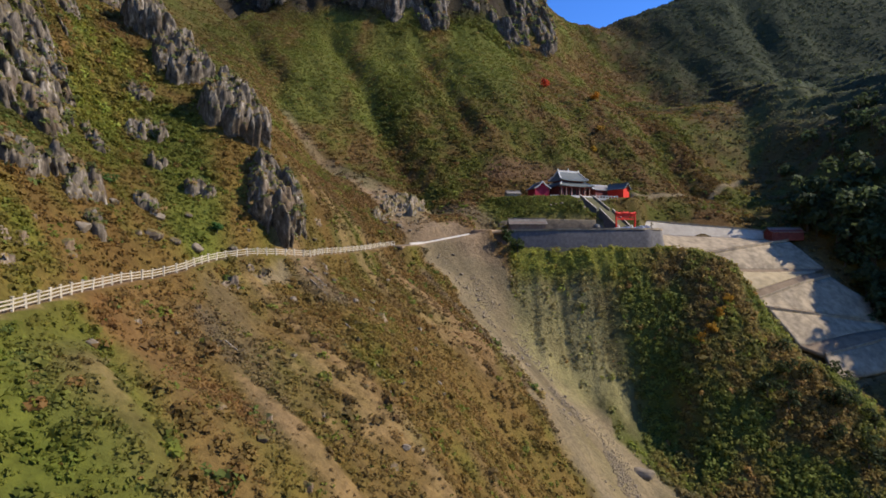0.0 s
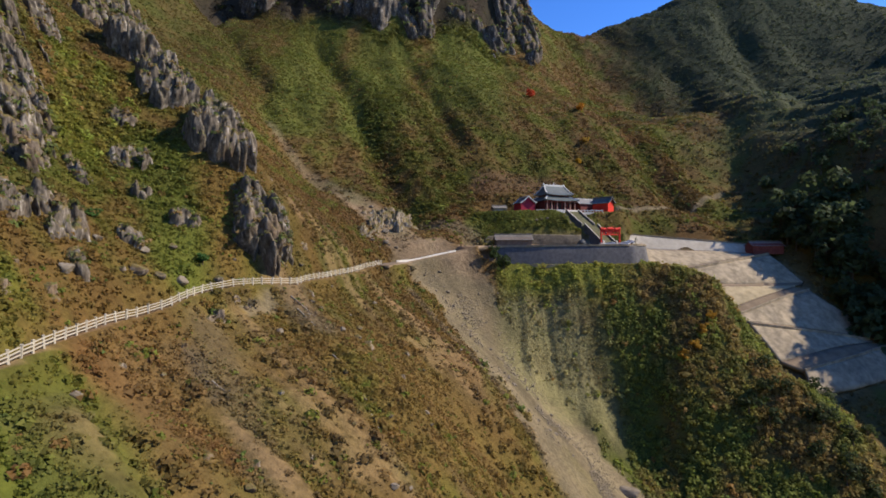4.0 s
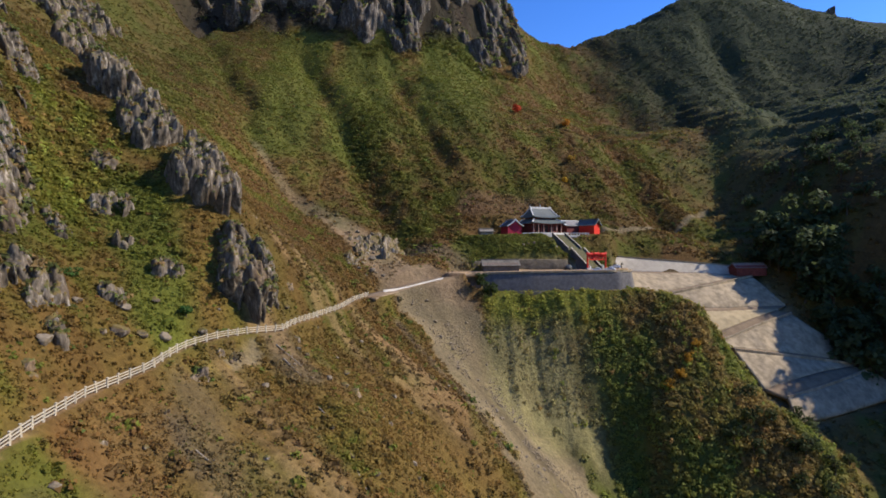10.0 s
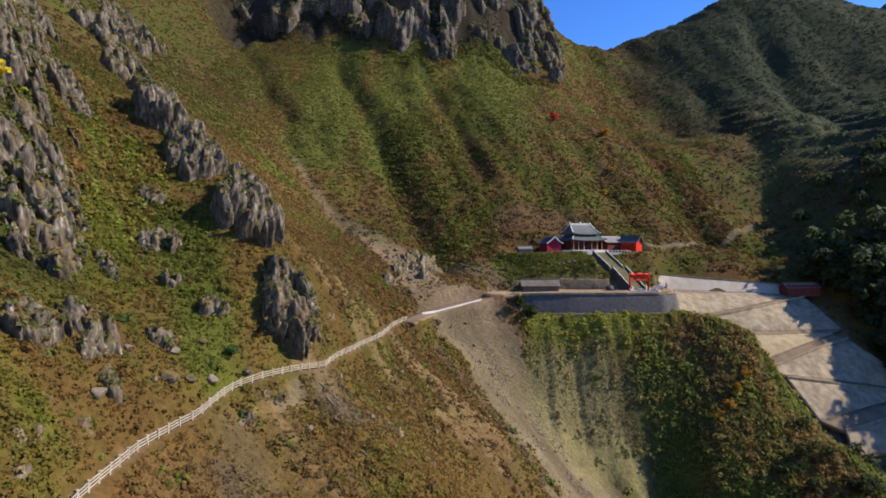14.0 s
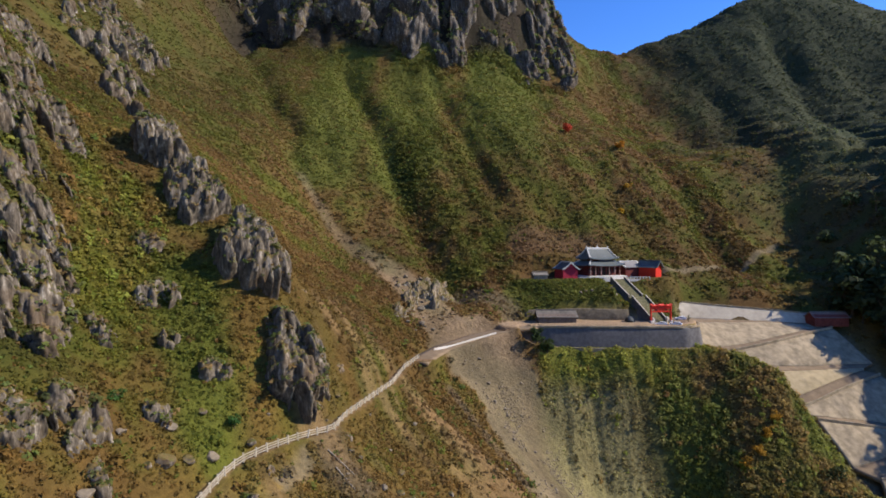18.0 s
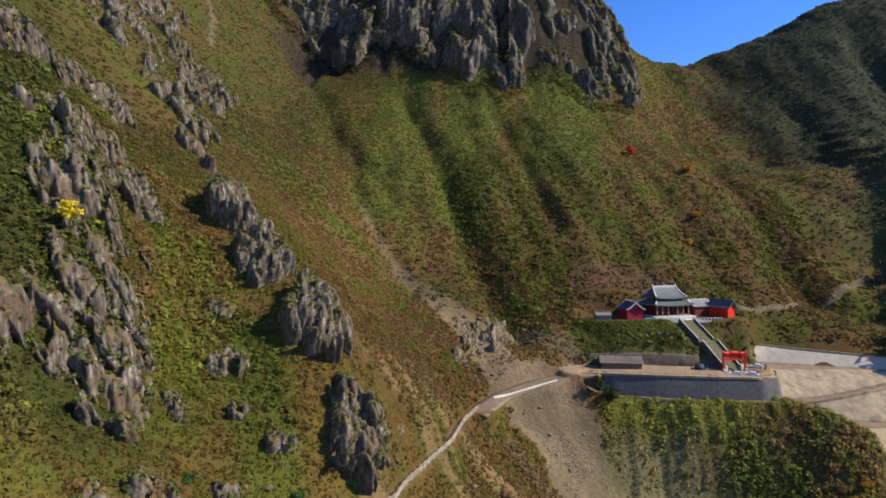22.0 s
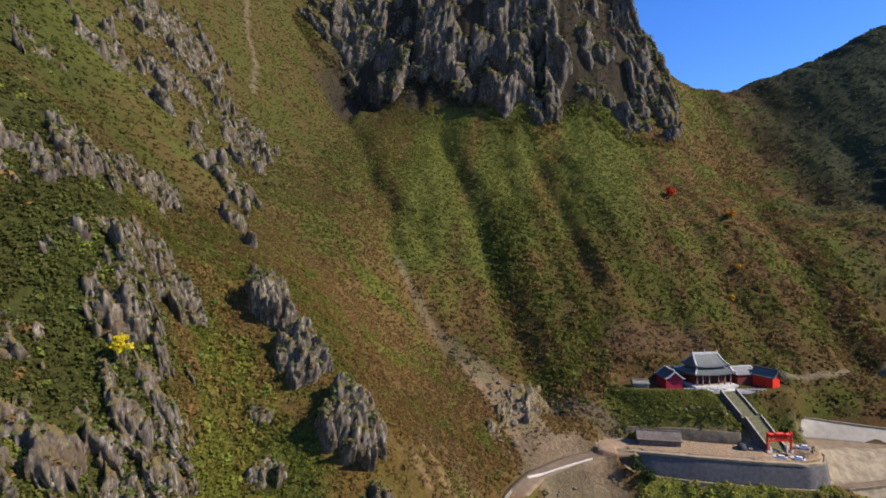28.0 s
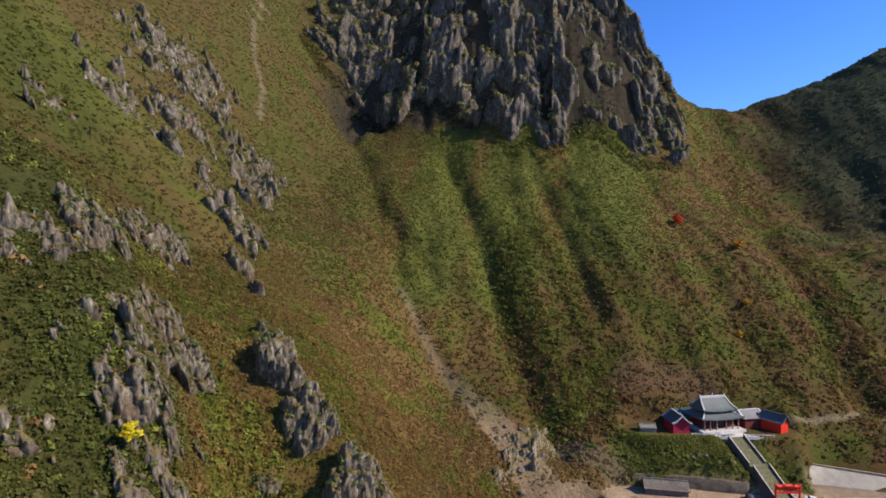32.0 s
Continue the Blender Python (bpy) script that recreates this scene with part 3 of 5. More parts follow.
def tube(bm, a, b, r0, r1=None, n=7):
    a, b = Vector(a), Vector(b)
    d = b - a
    m = Matrix.Translation((a + b) / 2) @ d.to_track_quat("Z", "Y").to_matrix().to_4x4()
    bmesh.ops.create_cone(bm, cap_ends=True, segments=n, radius1=r0, radius2=r0 if r1 is None else r1, depth=d.length, matrix=m)
    return bm


# ---- crags ----
def columns(rng, span, lo, hi):
    """Random breaks along a span, as sorted edges."""
    edges = np.cumsum(rng.uniform(lo, hi, int(span / lo) + 4))
    return edges - edges[0] * rng.random()


LEDGES = []


def crag(name, x, y, wide, high, seed, label, grain=1.0, mat=None, group="", facing=None, blunt=0.72):
    """A splintered rock face standing out of the slope, its foot's middle at x, y: one skin from foot over the broken crest back into the hill."""
    rng = np.random.default_rng(seed)
    e = 4.0
    g = np.array([at(x + e, y) - at(x - e, y), at(x, y + e) - at(x, y - e)]) / (2 * e)
    steep = max(0.6, float(np.hypot(*g)))
    up = g / np.hypot(*g)
    if facing is not None:
        up = -np.array([math.cos(radians(facing)), math.sin(radians(facing))])
    side = np.array([up[1], -up[0]])
    step = 0.62 * grain
    ns = max(16, min(150, int(wide / step)))
    nv = max(14, min(120, int(high / step * 0.8)))
    nc = 12
    s = np.linspace(-0.5, 0.5, ns) * wide
    big, fine = columns(rng, wide, 2.2 * grain, 5.5 * grain), columns(rng, wide, 0.55 * grain, 1.5 * grain)
    kb, kf = np.searchsorted(big, s + wide / 2), np.searchsorted(fine, s + wide / 2)
    nb, nf = len(big) + 2, len(fine) + 2
    out_b, out_f = rng.uniform(-1, 1, nb)[kb], rng.uniform(-1, 1, nf)[kf]
    tilt = rng.uniform(-0.16, 0.16, nb)[kb] * (s + wide / 2 - np.concatenate([[0], big, [0]])[kb])
    edge = np.abs(2 * s / wide)
    skew = rng.uniform(-0.35, 0.35)
    peak = np.abs(2 * s / wide - skew) / (1 + abs(skew))
    crest = (1 - blunt * peak ** 1.9) * (0.8 + 0.26 * rng.uniform(-1, 1, nb)[kb] + 0.1 * rng.uniform(-1, 1, nf)[kf])
    foot_x, foot_y = x + side[0] * s, y + side[1] * s
    foot_z = ground_at(foot_x, foot_y) - (1.5 + 2.2 * steep) * grain
    tall = np.maximum(high * crest, 1.5 * grain) + 2.2 * steep * grain
    v = np.linspace(0, 1, nv)[:, None]
    z = foot_z + tall * v
    block = rng.uniform(1.6, 4.5, nb)[kb] * grain
    row = np.floor((z - foot_z) / block + rng.random(nb)[kb] * 3).astype(int)
    jut = rng.uniform(-1, 1, (nb, 64))[kb[None], row % 64]
    crack = np.minimum(np.abs(s[:, None] - (fine - wide / 2)[None]).min(1), 0.3 * grain) / (0.3 * grain)
    off = 0.13 * tall * v ** 1.2 + grain * (1.25 * out_b + 1.0 * out_f + 1.0 * jut - 1.1 * crack + 1.5 * tilt) + 0.5 * high * edge ** 3.2
    off = off + grain * 1.5 * fbm(foot_x[None] + 0 * z, foot_y[None] + 0 * z, z * 0.6, 3.2 * grain, 4, seed % 97, 0.6)
    px, py = foot_x + up[0] * off, foot_y + up[1] * off
    w = np.linspace(0, 1, nc + 1)[1:, None]
    back = tall / steep * 1.25 + 2.5 * grain
    cx, cy = px[-1] + up[0] * w * back, py[-1] + up[1] * w * back
    cz = z[-1] + w * tall * 0.16 + grain * 1.1 * fbm(cx, cy, 0, 2.2 * grain, 3, seed % 89) - 3.5 * grain * smooth(0.8, 1, w)
    floor_z = ground_at(cx, cy) - 1.2 * grain
    cz = np.where(floor_z < cz, cz + (floor_z - cz) * w ** 1.3, cz)
    px, py, z = np.concatenate([px, cx]), np.concatenate([py, cy]), np.concatenate([z, cz])
    j = grain * 0.09
    co = np.stack([px, py, z], -1) + rng.uniform(-j, j, (*px.shape, 3))
    rows = nv + nc
    i = (np.arange(rows - 1)[:, None] * ns + np.arange(ns - 1)[None]).ravel()
    faces = np.concatenate([np.stack([i, i + ns + 1, i + 1], 1), np.stack([i, i + ns, i + ns + 1], 1)])
    LEDGES.append((co[nv:nv + 8].reshape(-1, 3), co[2:nv].reshape(-1, 3), high, grain))
    me = mesh_from(name, co.reshape(-1, 3), faces, mat or ROCK)
    return tagged(new(name, me), label, "rock", group)


def cells(x, y, size, seed):
    """Irregular cells in plan: the nearest cell's middle, the distance to its edge and two random numbers per cell."""
    gx, gy = np.asarray(x) / size, np.asarray(y) / size
    ix, iy = np.floor(gx), np.floor(gy)
    d1, d2 = np.full(gx.shape, 1e9), np.full(gx.shape, 1e9)
    mx, my, ra, rb = (np.zeros(gx.shape) for _ in range(4))
    for dx in (-1, 0, 1):
        for dy in (-1, 0, 1):
            h = (ix + dx).astype(np.int64) * 374761393 + (iy + dy).astype(np.int64) * 668265263 + seed * 974711
            h = (h ^ (h >> 13)) * 1274126177
            h = h ^ (h >> 16)
            u, v, a, b = (((h >> k) & 0x3FF) / 1023.0 for k in (0, 10, 20, 30))
            px, py = ix + dx + 0.1 + 0.8 * u, iy + dy + 0.1 + 0.8 * v
            d = np.hypot(gx - px, gy - py)
            near = d < d1
            d2 = np.where(near, d1, np.minimum(d2, d))
            d1 = np.where(near, d, d1)
            mx, my, ra, rb = np.where(near, px, mx), np.where(near, py, my), np.where(near, a, ra), np.where(near, b, rb)
    return mx * size, my * size, (d2 - d1) * size * 0.5, 2 * ra - 1, 2 * rb - 1


def rock_mass(name, label, x, y, up, slope, half_s, half_u, step, inside, lift, big, small, seed, mat=None, group="", rim=0.8, lean=0.0, upright=80.0):
    """Jointed rock standing out of the slope round x, y: tall blocks turned nearly upright, split into narrow columns with cracks and ledges; inside() gives metres within its outline."""
    rng = np.random.default_rng(seed)
    flat = math.cos(math.atan(slope))
    ns, nu = int(2 * half_s / step) + 2, int(2 * half_u / (step * flat)) + 2
    s, u = np.meshgrid(np.linspace(-half_s, half_s, ns), np.linspace(-half_u, half_u, nu))
    s, u = s + rng.uniform(-0.3, 0.3, s.shape) * step, u + rng.uniform(-0.3, 0.3, s.shape) * step * flat
    px, py = x + up[1] * s + up[0] * u, y - up[0] * s + up[1] * u
    g = ground_at(px, py)
    run = u / flat
    a = radians(lean)
    cs, cl = s * math.cos(a) - run * math.sin(a), s * math.sin(a) + run * math.cos(a)
    cs = cs + 0.3 * big * fbm(px, py, g, 1.6 * big, 3, seed % 71)
    cl = cl + 0.5 * big * fbm(px, py, g, 1.3 * big, 3, seed % 73)
    tilt = math.tan(max(0.05, radians(upright) - math.atan(slope)))
    out = np.zeros(s.shape)
    for size, tall, push, turn, crack, k in ((big, 1.7, 0.34, 0.7, 0.14, 1), (0.42 * big, 2.0, 0.36, 0.35, 0.2, 2), (small, 3.0, 0.36, 0.2, 0.4, 3)):
        mx, my, e, ra, rb = cells(cs + k, cl / tall - k, size, seed + k)
        above = (cl / tall - k - my) * tall
        out = out + push * size * ra + turn * tilt * np.clip(above, -1.2 * size, 1.2 * size) + 0.25 * rb * (cs + k - mx) - crack * size * np.exp(-(e / (0.1 * size + 0.3 * step)) ** 2)
    out = out + 0.16 * small * fbm(px, py, 0.6 * g, 1.2 * small, 3, seed % 67, 0.6)
    edge = inside(px, py) + 0.3 * small * fbm(px, py, g, 1.2 * small, 3, seed % 61)
    w = smooth(-rim, rim, edge)
    out = np.maximum(out + lift * smooth(0, 3 * rim, edge), -0.5 * small) * w - (1.2 * rim + 0.15 * big) * (1 - w)
    sink = math.sin(math.atan(slope))
    co = np.stack([px - up[0] * sink * out, py - up[1] * sink * out, g + flat * out], -1)
    co = co + rng.uniform(-0.06, 0.06, co.shape) * step
    keep = edge > -2.5 * rim
    i = (np.arange(nu - 1)[:, None] * ns + np.arange(ns - 1)[None]).ravel()
    quad = np.stack([i, i + 1, i + ns + 1, i + ns], 1)
    quad = quad[keep.ravel()[quad].any(1)]
    faces = np.concatenate([quad[:, [0, 1, 2]], quad[:, [0, 2, 3]]])
    used, faces = np.unique(faces, return_inverse=True)
    rise = np.gradient(co[..., 2], axis=0) / np.maximum(np.hypot(np.gradient(co[..., 0], axis=0), np.gradient(co[..., 1], axis=0)), 0.01)
    top = (edge > 0) & (np.abs(rise) < 0.8)
    LEDGES.append((co[top], co[(edge > 0) & ~top], lift, small))
    me = mesh_from(name, co.reshape(-1, 3)[used], faces.reshape(-1, 3), mat or ROCK)
    return tagged(new(name, me), label, "rock", group)


def outcrop(name, label, x, y, wide, run, lift, seed, big, small, step, mat=None, group="", patchy=0.35, upright=78.0, facing=None):
    """A rock mass with an uneven oval outline, wide along the slope's contour and running uphill; facing turns its joints to a compass angle."""
    e = 0.5 * max(4.0, run)
    grad = np.array([at(x + e, y) - at(x - e, y), at(x, y + e) - at(x, y - e)]) / (2 * e)
    slope = float(np.hypot(*grad))
    up = grad / slope
    a, b = wide / 2, run / 2
    back, half = up, (a * 1.25 + 2 * step, b * 1.3 + 2 * step)
    if facing is not None:
        back = 0.3 * up - 0.7 * np.array([math.cos(radians(facing)), math.sin(radians(facing))])
        back = back / np.hypot(*back)
        slope = max(0.9, float(grad @ back))
        half = (1.15 * max(half), 1.15 * max(half))

    def inside(px, py):
        s, u = (px - x) * up[1] - (py - y) * up[0], (px - x) * up[0] + (py - y) * up[1]
        return (1 - np.sqrt((s / a) ** 2 + (u / b) ** 2)) * min(a, b) + patchy * min(a, b, 4 * small) * fbm(px, py, 0, 2.2 * small, 3, seed % 83)

    return rock_mass(name, label, x, y, back, slope, *half, step, inside, lift, big, small, seed, mat, group, max(0.35, 0.4 * small), (seed * 37 % 9) - 4.0, upright)


# jagged rib of rock running down the shoulder
RIB = [(-95, 165, 5, 6, 5.0), (-84, 153.5, 13, 15, 6.0), (-70, 146, 16, 13, 5.0), (-53.5, 139.5, 18, 16, 6.5), (-40.3, 129.6, 17, 13, 5.0), (-77, 150, 8, 8, 3.0)]
for i, (x, y, w, run, lift) in enumerate(RIB):
    outcrop("rock_spire", "dark jagged rock spire on the grassy rib", x, y, w, run, lift, 300 + i, 5.0, 1.3, 0.33, group="spires on the rib", facing=-68)
# columnar faces of the near hillside
FACE = [(-82.5, 106, 21, 13, 2.5), (-91, 110.5, 20, 12, 2.5), (-89, 88, 26, 11, 3), (-98.4, 92, 12, 7, 2.5), (-100, 124, 36, 11, 3), (-97, 134, 13, 11, 2.5), (-76, 100, 20, 13, 3), (-117, 108, 16, 11, 3), (-118, 125, 26, 12, 3),
        (-130, 160, 34, 16, 3), (-103, 112, 17, 5, 2)]
for i, (x, y, w, run, lift) in enumerate(FACE):
    outcrop("rock_outcrop", "grey columnar rock face with green ledges", x, y, w, run, lift, 100 + i, 6.0, 1.6, 0.37, group="crags on the hillside", patchy=0.75, facing=-78)
LOW = [(-61.6, 90.7, 11, 8, 2.5), (-56.2, 87.2, 4, 4, 1.5), (-64.7, 82, 9, 7, 2), (-73.5, 131.8, 9, 4, 1.5), (-68.5, 124.5, 9, 6, 1.5), (-52.6, 117.2, 6, 5, 1.5), (-70, 109, 7, 5, 1.2), (-57, 104, 5, 4, 1.0), (-62, 118, 5, 4, 1.2)]
for i, (x, y, w, run, lift) in enumerate(LOW):
    outcrop("rock_outcrop", "small grey rock outcrop in dry grass", x, y, w, run, lift, 140 + i, 3.0, 1.0, 0.3, group="crags on the hillside", facing=-70)
HIGH = [(-144, 216, 15, 36, 3), (-171, 290, 34, 26, 3), (-130, 212, 10, 12, 3), (-212, 280, 70, 34, 3), (-181, 229, 46, 20, 2.5), (-173, 163, 14, 12, 2.5), (-185, 199, 14, 18, 2.5), (-157, 256, 22, 30, 3), (-121, 194, 8, 18, 4)]
for i, (x, y, w, run, lift) in enumerate(HIGH):
    outcrop("rock_outcrop", "grey rock rib high on the hillside", x, y, w, run, lift, 180 + i, 8.0, 2.4, 0.7, group="crags on the hillside", patchy=1.5, facing=-72)
# dark cliff under the summit
DARK_ROCK = rock_material("cliff_rock", (0.068, 0.058, 0.049), (0.1, 0.065, 0.037), (0.02, 0.018, 0.016))
CLIFF_FOOT = ([-240, -204, -190, -166, -131, -118, -83, -60, -46, -36, -26, -15, 0, 12, 30, 50, 70, 88, 100, 108], [474, 461, 468, 458, 443, 456, 443, 440, 432, 424, 434, 423, 438, 450, 452, 446, 451, 457, 478, 520])


def in_cliff(x, y):
    front = y - np.interp(x, *CLIFF_FOOT)
    return np.minimum(np.minimum(front, 0.8 * (x + 238)), np.minimum(548 - y, 0.9 * (105 - x))) + 8 * fbm(x, y, 0, 26, 3, 44) - 1


for i, (x, half, y) in enumerate(((-184, 62, 492), (-65, 57, 482), (54, 62, 484))):
    rock_mass("cliff", "tall dark cliff with upright columns and scrub on its ledges", x, y, np.array([0.0, 1.0]), 2.0, half, 68, 1.3, in_cliff, 5.0, 24.0, 6.0, 510 + i, DARK_ROCK, "cliffs under the summit", 3.5, 6.0 - 4 * i, 84.0)


# ---- plants ----
def leafy(rng, count, radius, flakes, flat=0.8, spread=1.0):
    """Offsets of the corners of leaf sprays round the origin, per plant: array (count, flakes, 3, 3)."""
    d = rng.normal(size=(count, flakes, 3))
    d[..., 2] = d[..., 2] * 0.8 + 0.3
    d /= np.linalg.norm(d, axis=-1, keepdims=True)
    centre = d * rng.uniform(0.45, 1.0, (count, flakes, 1)) * radius[:, None, None] * np.array([1, 1, flat])
    nrm = 0.8 * d + (0.1, -0.15, 0.3) + rng.normal(0, 0.4, d.shape)
    nrm /= np.linalg.norm(nrm, axis=-1, keepdims=True)
    t = np.cross(nrm, rng.normal(size=d.shape))
    t /= np.linalg.norm(t, axis=-1, keepdims=True)
    b = np.cross(nrm, t)
    size = radius[:, None, None] * rng.uniform(0.28, 0.55, (count, flakes, 1)) * spread
    c = np.array([(-1, -0.6), (1, -0.75), (0.1, 1.15)])
    return centre[:, :, None] + size[:, :, None] * (c[:, 0, None] * t[:, :, None] + c[:, 1, None] * b[:, :, None])


def plants(name, label, category, xy, radius, colour, seed, flakes=12, kind="stuff", flat=0.5, lift=0.1, spread=1.0, z=None):
    rng = np.random.default_rng(seed)
    z = ground_at(xy[:, 0], xy[:, 1]) if z is None else z
    root = np.stack([xy[:, 0], xy[:, 1], z + lift * radius], 1)
    v = leafy(rng, len(xy), radius, flakes, flat, spread) + root[:, None, None]
    f = np.arange(v.size // 3).reshape(-1, 3)
    me = mesh_from(name, v.reshape(-1, 3), f, LEAF)
    colour_layer(me, "cover", np.repeat(colour, flakes * 3, 0))
    return tagged(new(name, me), label, category, kind=kind)


def shrub_colours(rng, xy):
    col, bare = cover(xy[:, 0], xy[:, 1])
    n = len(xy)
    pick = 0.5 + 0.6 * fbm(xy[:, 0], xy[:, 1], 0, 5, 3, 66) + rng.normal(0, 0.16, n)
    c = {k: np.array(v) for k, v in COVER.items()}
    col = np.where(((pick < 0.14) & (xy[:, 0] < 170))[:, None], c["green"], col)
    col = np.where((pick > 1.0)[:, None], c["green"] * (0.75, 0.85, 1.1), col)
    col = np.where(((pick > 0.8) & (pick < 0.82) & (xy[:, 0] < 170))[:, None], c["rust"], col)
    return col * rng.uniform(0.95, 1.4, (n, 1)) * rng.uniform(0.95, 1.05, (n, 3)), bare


def scatter(name, label, x0, x1, y0, y1, count, r0, r1, seed, flakes, keep=None, clump=0.25, spread=1.0, tone=1.0, flat=0.48):
    rng = np.random.default_rng(seed)
    xy = np.stack([rng.uniform(x0, x1, count), rng.uniform(y0, y1, count)], 1)
    col, bare = shrub_colours(rng, xy)
    ok = rng.random(count) > bare * 1.05
    ok &= fbm(xy[:, 0], xy[:, 1], 0, 9, 3, seed) > -clump * rng.uniform(0.3, 2.2, count)
    if keep is not None:
        ok &= keep(xy[:, 0], xy[:, 1])
    xy, col = xy[ok], col[ok]
    radius = r0 + (r1 - r0) * rng.beta(1.2, 2.6, len(xy))
    return plants(name, label, "shrubs", xy, radius, col * tone, seed + 1, flakes, spread=spread, flat=flat)


def ledge_bushes(name, label, grain_lo, grain_hi, tops, sides, r0, r1, seed, flakes, tone):
    """Bushes rooted on the flat tops and in the cracks of the crags."""
    rng = np.random.default_rng(seed)
    pts = []
    for cap, wall, high, grain in LEDGES:
        if grain_lo <= grain < grain_hi:
            pts.append(cap[rng.random(len(cap)) < tops])
            low = wall[fbm(wall[:, 0], wall[:, 1], wall[:, 2], 4 * grain, 3, 91) > 0.12]
            pts.append(low[rng.random(len(low)) < sides])
    p = np.concatenate(pts)
    col = np.array((0.1, 0.115, 0.035)) * rng.uniform(0.7, 1.5, (len(p), 1)) * rng.uniform(0.88, 1.12, (len(p), 3))
    dry = rng.random(len(p)) < 0.25
    col[dry] = np.array((0.17, 0.115, 0.05)) * rng.uniform(0.8, 1.3, (dry.sum(), 1))
    plants(name, label, "shrubs", p[:, :2], r0 + (r1 - r0) * rng.beta(1.2, 2.6, len(p)), col * tone, seed + 1, flakes, z=p[:, 2] - 0.2 * r0, spread=0.8)


def off_buildings(x, y):
    pad = line_distance(x, y, TERRACE_BENCH)[0] > 8
    shelf = line_distance(x, y, SHELF_BENCH)[0] > 9.5
    path = line_distance(x, y, PATH)[0] > 1.9
    road = (line_distance(x, y, ROAD)[0] > 4.8) & ~((x > 92) & (x < 157) & (y > 242) & (y < 253))
    return pad & shelf & path & road


def on_face(x, y):
    """Off the buildings, and sparse on the eroded face below the terrace."""
    face = (x > 22) & (x < 64) & (y > 164) & (y < 204)
    face = face | ((x > 27) & (x < 86) & (y > 203))
    return off_buildings(x, y) & (~face | (fbm(x, y, 0, 3, 2, 77) > 0.2))


def down_streaks(x, y, seed, wide=7.0):
    """Noise drawn out along the fall line of the hillside below the path."""
    return fbm(0.18 * (0.88 * x - 0.48 * y), 0.9 * y + 0.5 * x, 0, wide, 3, seed)


def in_streaks(x, y):
    return off_buildings(x, y) & ((x < -46) | (y > 170) | (down_streaks(x, y, 51) > -0.12 + 0.3 * fbm(x, y, 0, 2.5, 2, 52)))


def in_clumps(x, y):
    return off_buildings(x, y) & (down_streaks(x, y, 53, 5.0) + 0.5 * fbm(x, y, 0, 8, 2, 54) > 0.12)


scatter("hillside_shrubs", "low green and brown shrubs on the steep hillside", -125, 30, 36, 150, 40000, 0.28, 1.0, 31, 12, in_streaks, 0.7, 0.88)
scatter("hillside_bushes", "rounded bushes in clumps down the hillside", -120, 28, 40, 200, 7500, 0.7, 2.1, 35, 34, in_clumps, 0.9, 0.6, 1.0, 0.75)
scatter("ridge_shrubs", "low green and brown shrubs along the hill's shoulder", -130, 30, 150, 225, 21000, 0.4, 1.3, 33, 13, off_buildings, 0.6, 0.85)
scatter("hillside_grass", "dry grass tufts on the hillside", -100, 25, 35, 200, 22000, 0.2, 0.55, 37, 7, off_buildings, 0.6)
scatter("upper_shrubs", "autumn shrubs on the upper hillside", -300, -90, 80, 560, 33000, 0.6, 1.7, 41, 8, None, 0.7, 0.98)
scatter("slope_shrubs", "dense green shrubs on the slope below the cliff", -150, 150, 225, 600, 54000, 0.6, 1.7, 43, 8, off_buildings, 0.7)
scatter("spur_shrubs", "olive and dark green bushes on the spur", 24, 135, 140, 212, 11000, 0.4, 2.2, 47, 28, on_face, 0.6, 0.62, 1.5, 0.95)
scatter("valley_shrubs", "green scrub on the far valley side", 120, 420, 60, 580, 32000, 0.8, 2.2, 53, 6, off_buildings, 0.7)
scatter("gully_shrubs", "sparse scrub in the gully", 22, 80, 40, 150, 4000, 0.4, 1.3, 61, 12)
scatter("crag_bushes", "dense dark green bushes between the crags", -150, -72, 76, 155, 6500, 0.7, 2.2, 67, 26, lambda x, y: fbm(x, y, 0, 14, 3, 5) > -0.05, 1.5, 0.6, 1.5, 0.9)
ledge_bushes("crag_shrubs", "green and rusty shrubs rooted on rock ledges", 0.8, 2.0, 0.2, 0.03, 0.4, 1.5, 73, 12, 1.15)
ledge_bushes("ridge_scrub", "dry scrub rooted among the high rocks", 2.0, 4.0, 0.3, 0.06, 0.7, 2.2, 79, 10, 1.1)
ledge_bushes("cliff_shrubs", "dark green scrub on the ledges of the cliff", 4.0, 9.0, 0.35, 0.07, 1.2, 4.2, 75, 12, 1.35)
scatter("temple_hill_bushes", "dense rounded olive bushes on the slope behind the temple", -40, 150, 236, 350, 6500, 0.9, 2.6, 87, 24, lambda x, y: off_buildings(x, y) & (line_distance(x, y, CUT)[0] > 9) & (line_distance(x, y, TRAILS[2])[0] > 3)
        & (line_distance(x, y, SHELF_BENCH)[0] > 12) & (fbm(x + 0.3 * y, 0.3 * y, 0, 12, 3, 88) > 0.0), 1.5, 0.6, 0.95, 0.8)
scatter("cliff_foot_scrub", "dark green scrub crowding the foot of the cliff", -235, 105, 415, 480, 16000, 1.0, 3.2, 83, 14, lambda x, y: np.abs(y - np.interp(x, *CLIFF_FOOT) - 2) < 5 + 5 * fbm(x, y, 0, 18, 2, 84), 2.0, 0.7, 0.9, 0.8)
scatter("terrace_grass", "short bright grass under the terrace wall", 26, 88, 184, 209, 7000, 0.25, 0.7, 71, 10, lambda x, y: (y > 200) | (x < 62), 1.0, 1.0, 1.3)
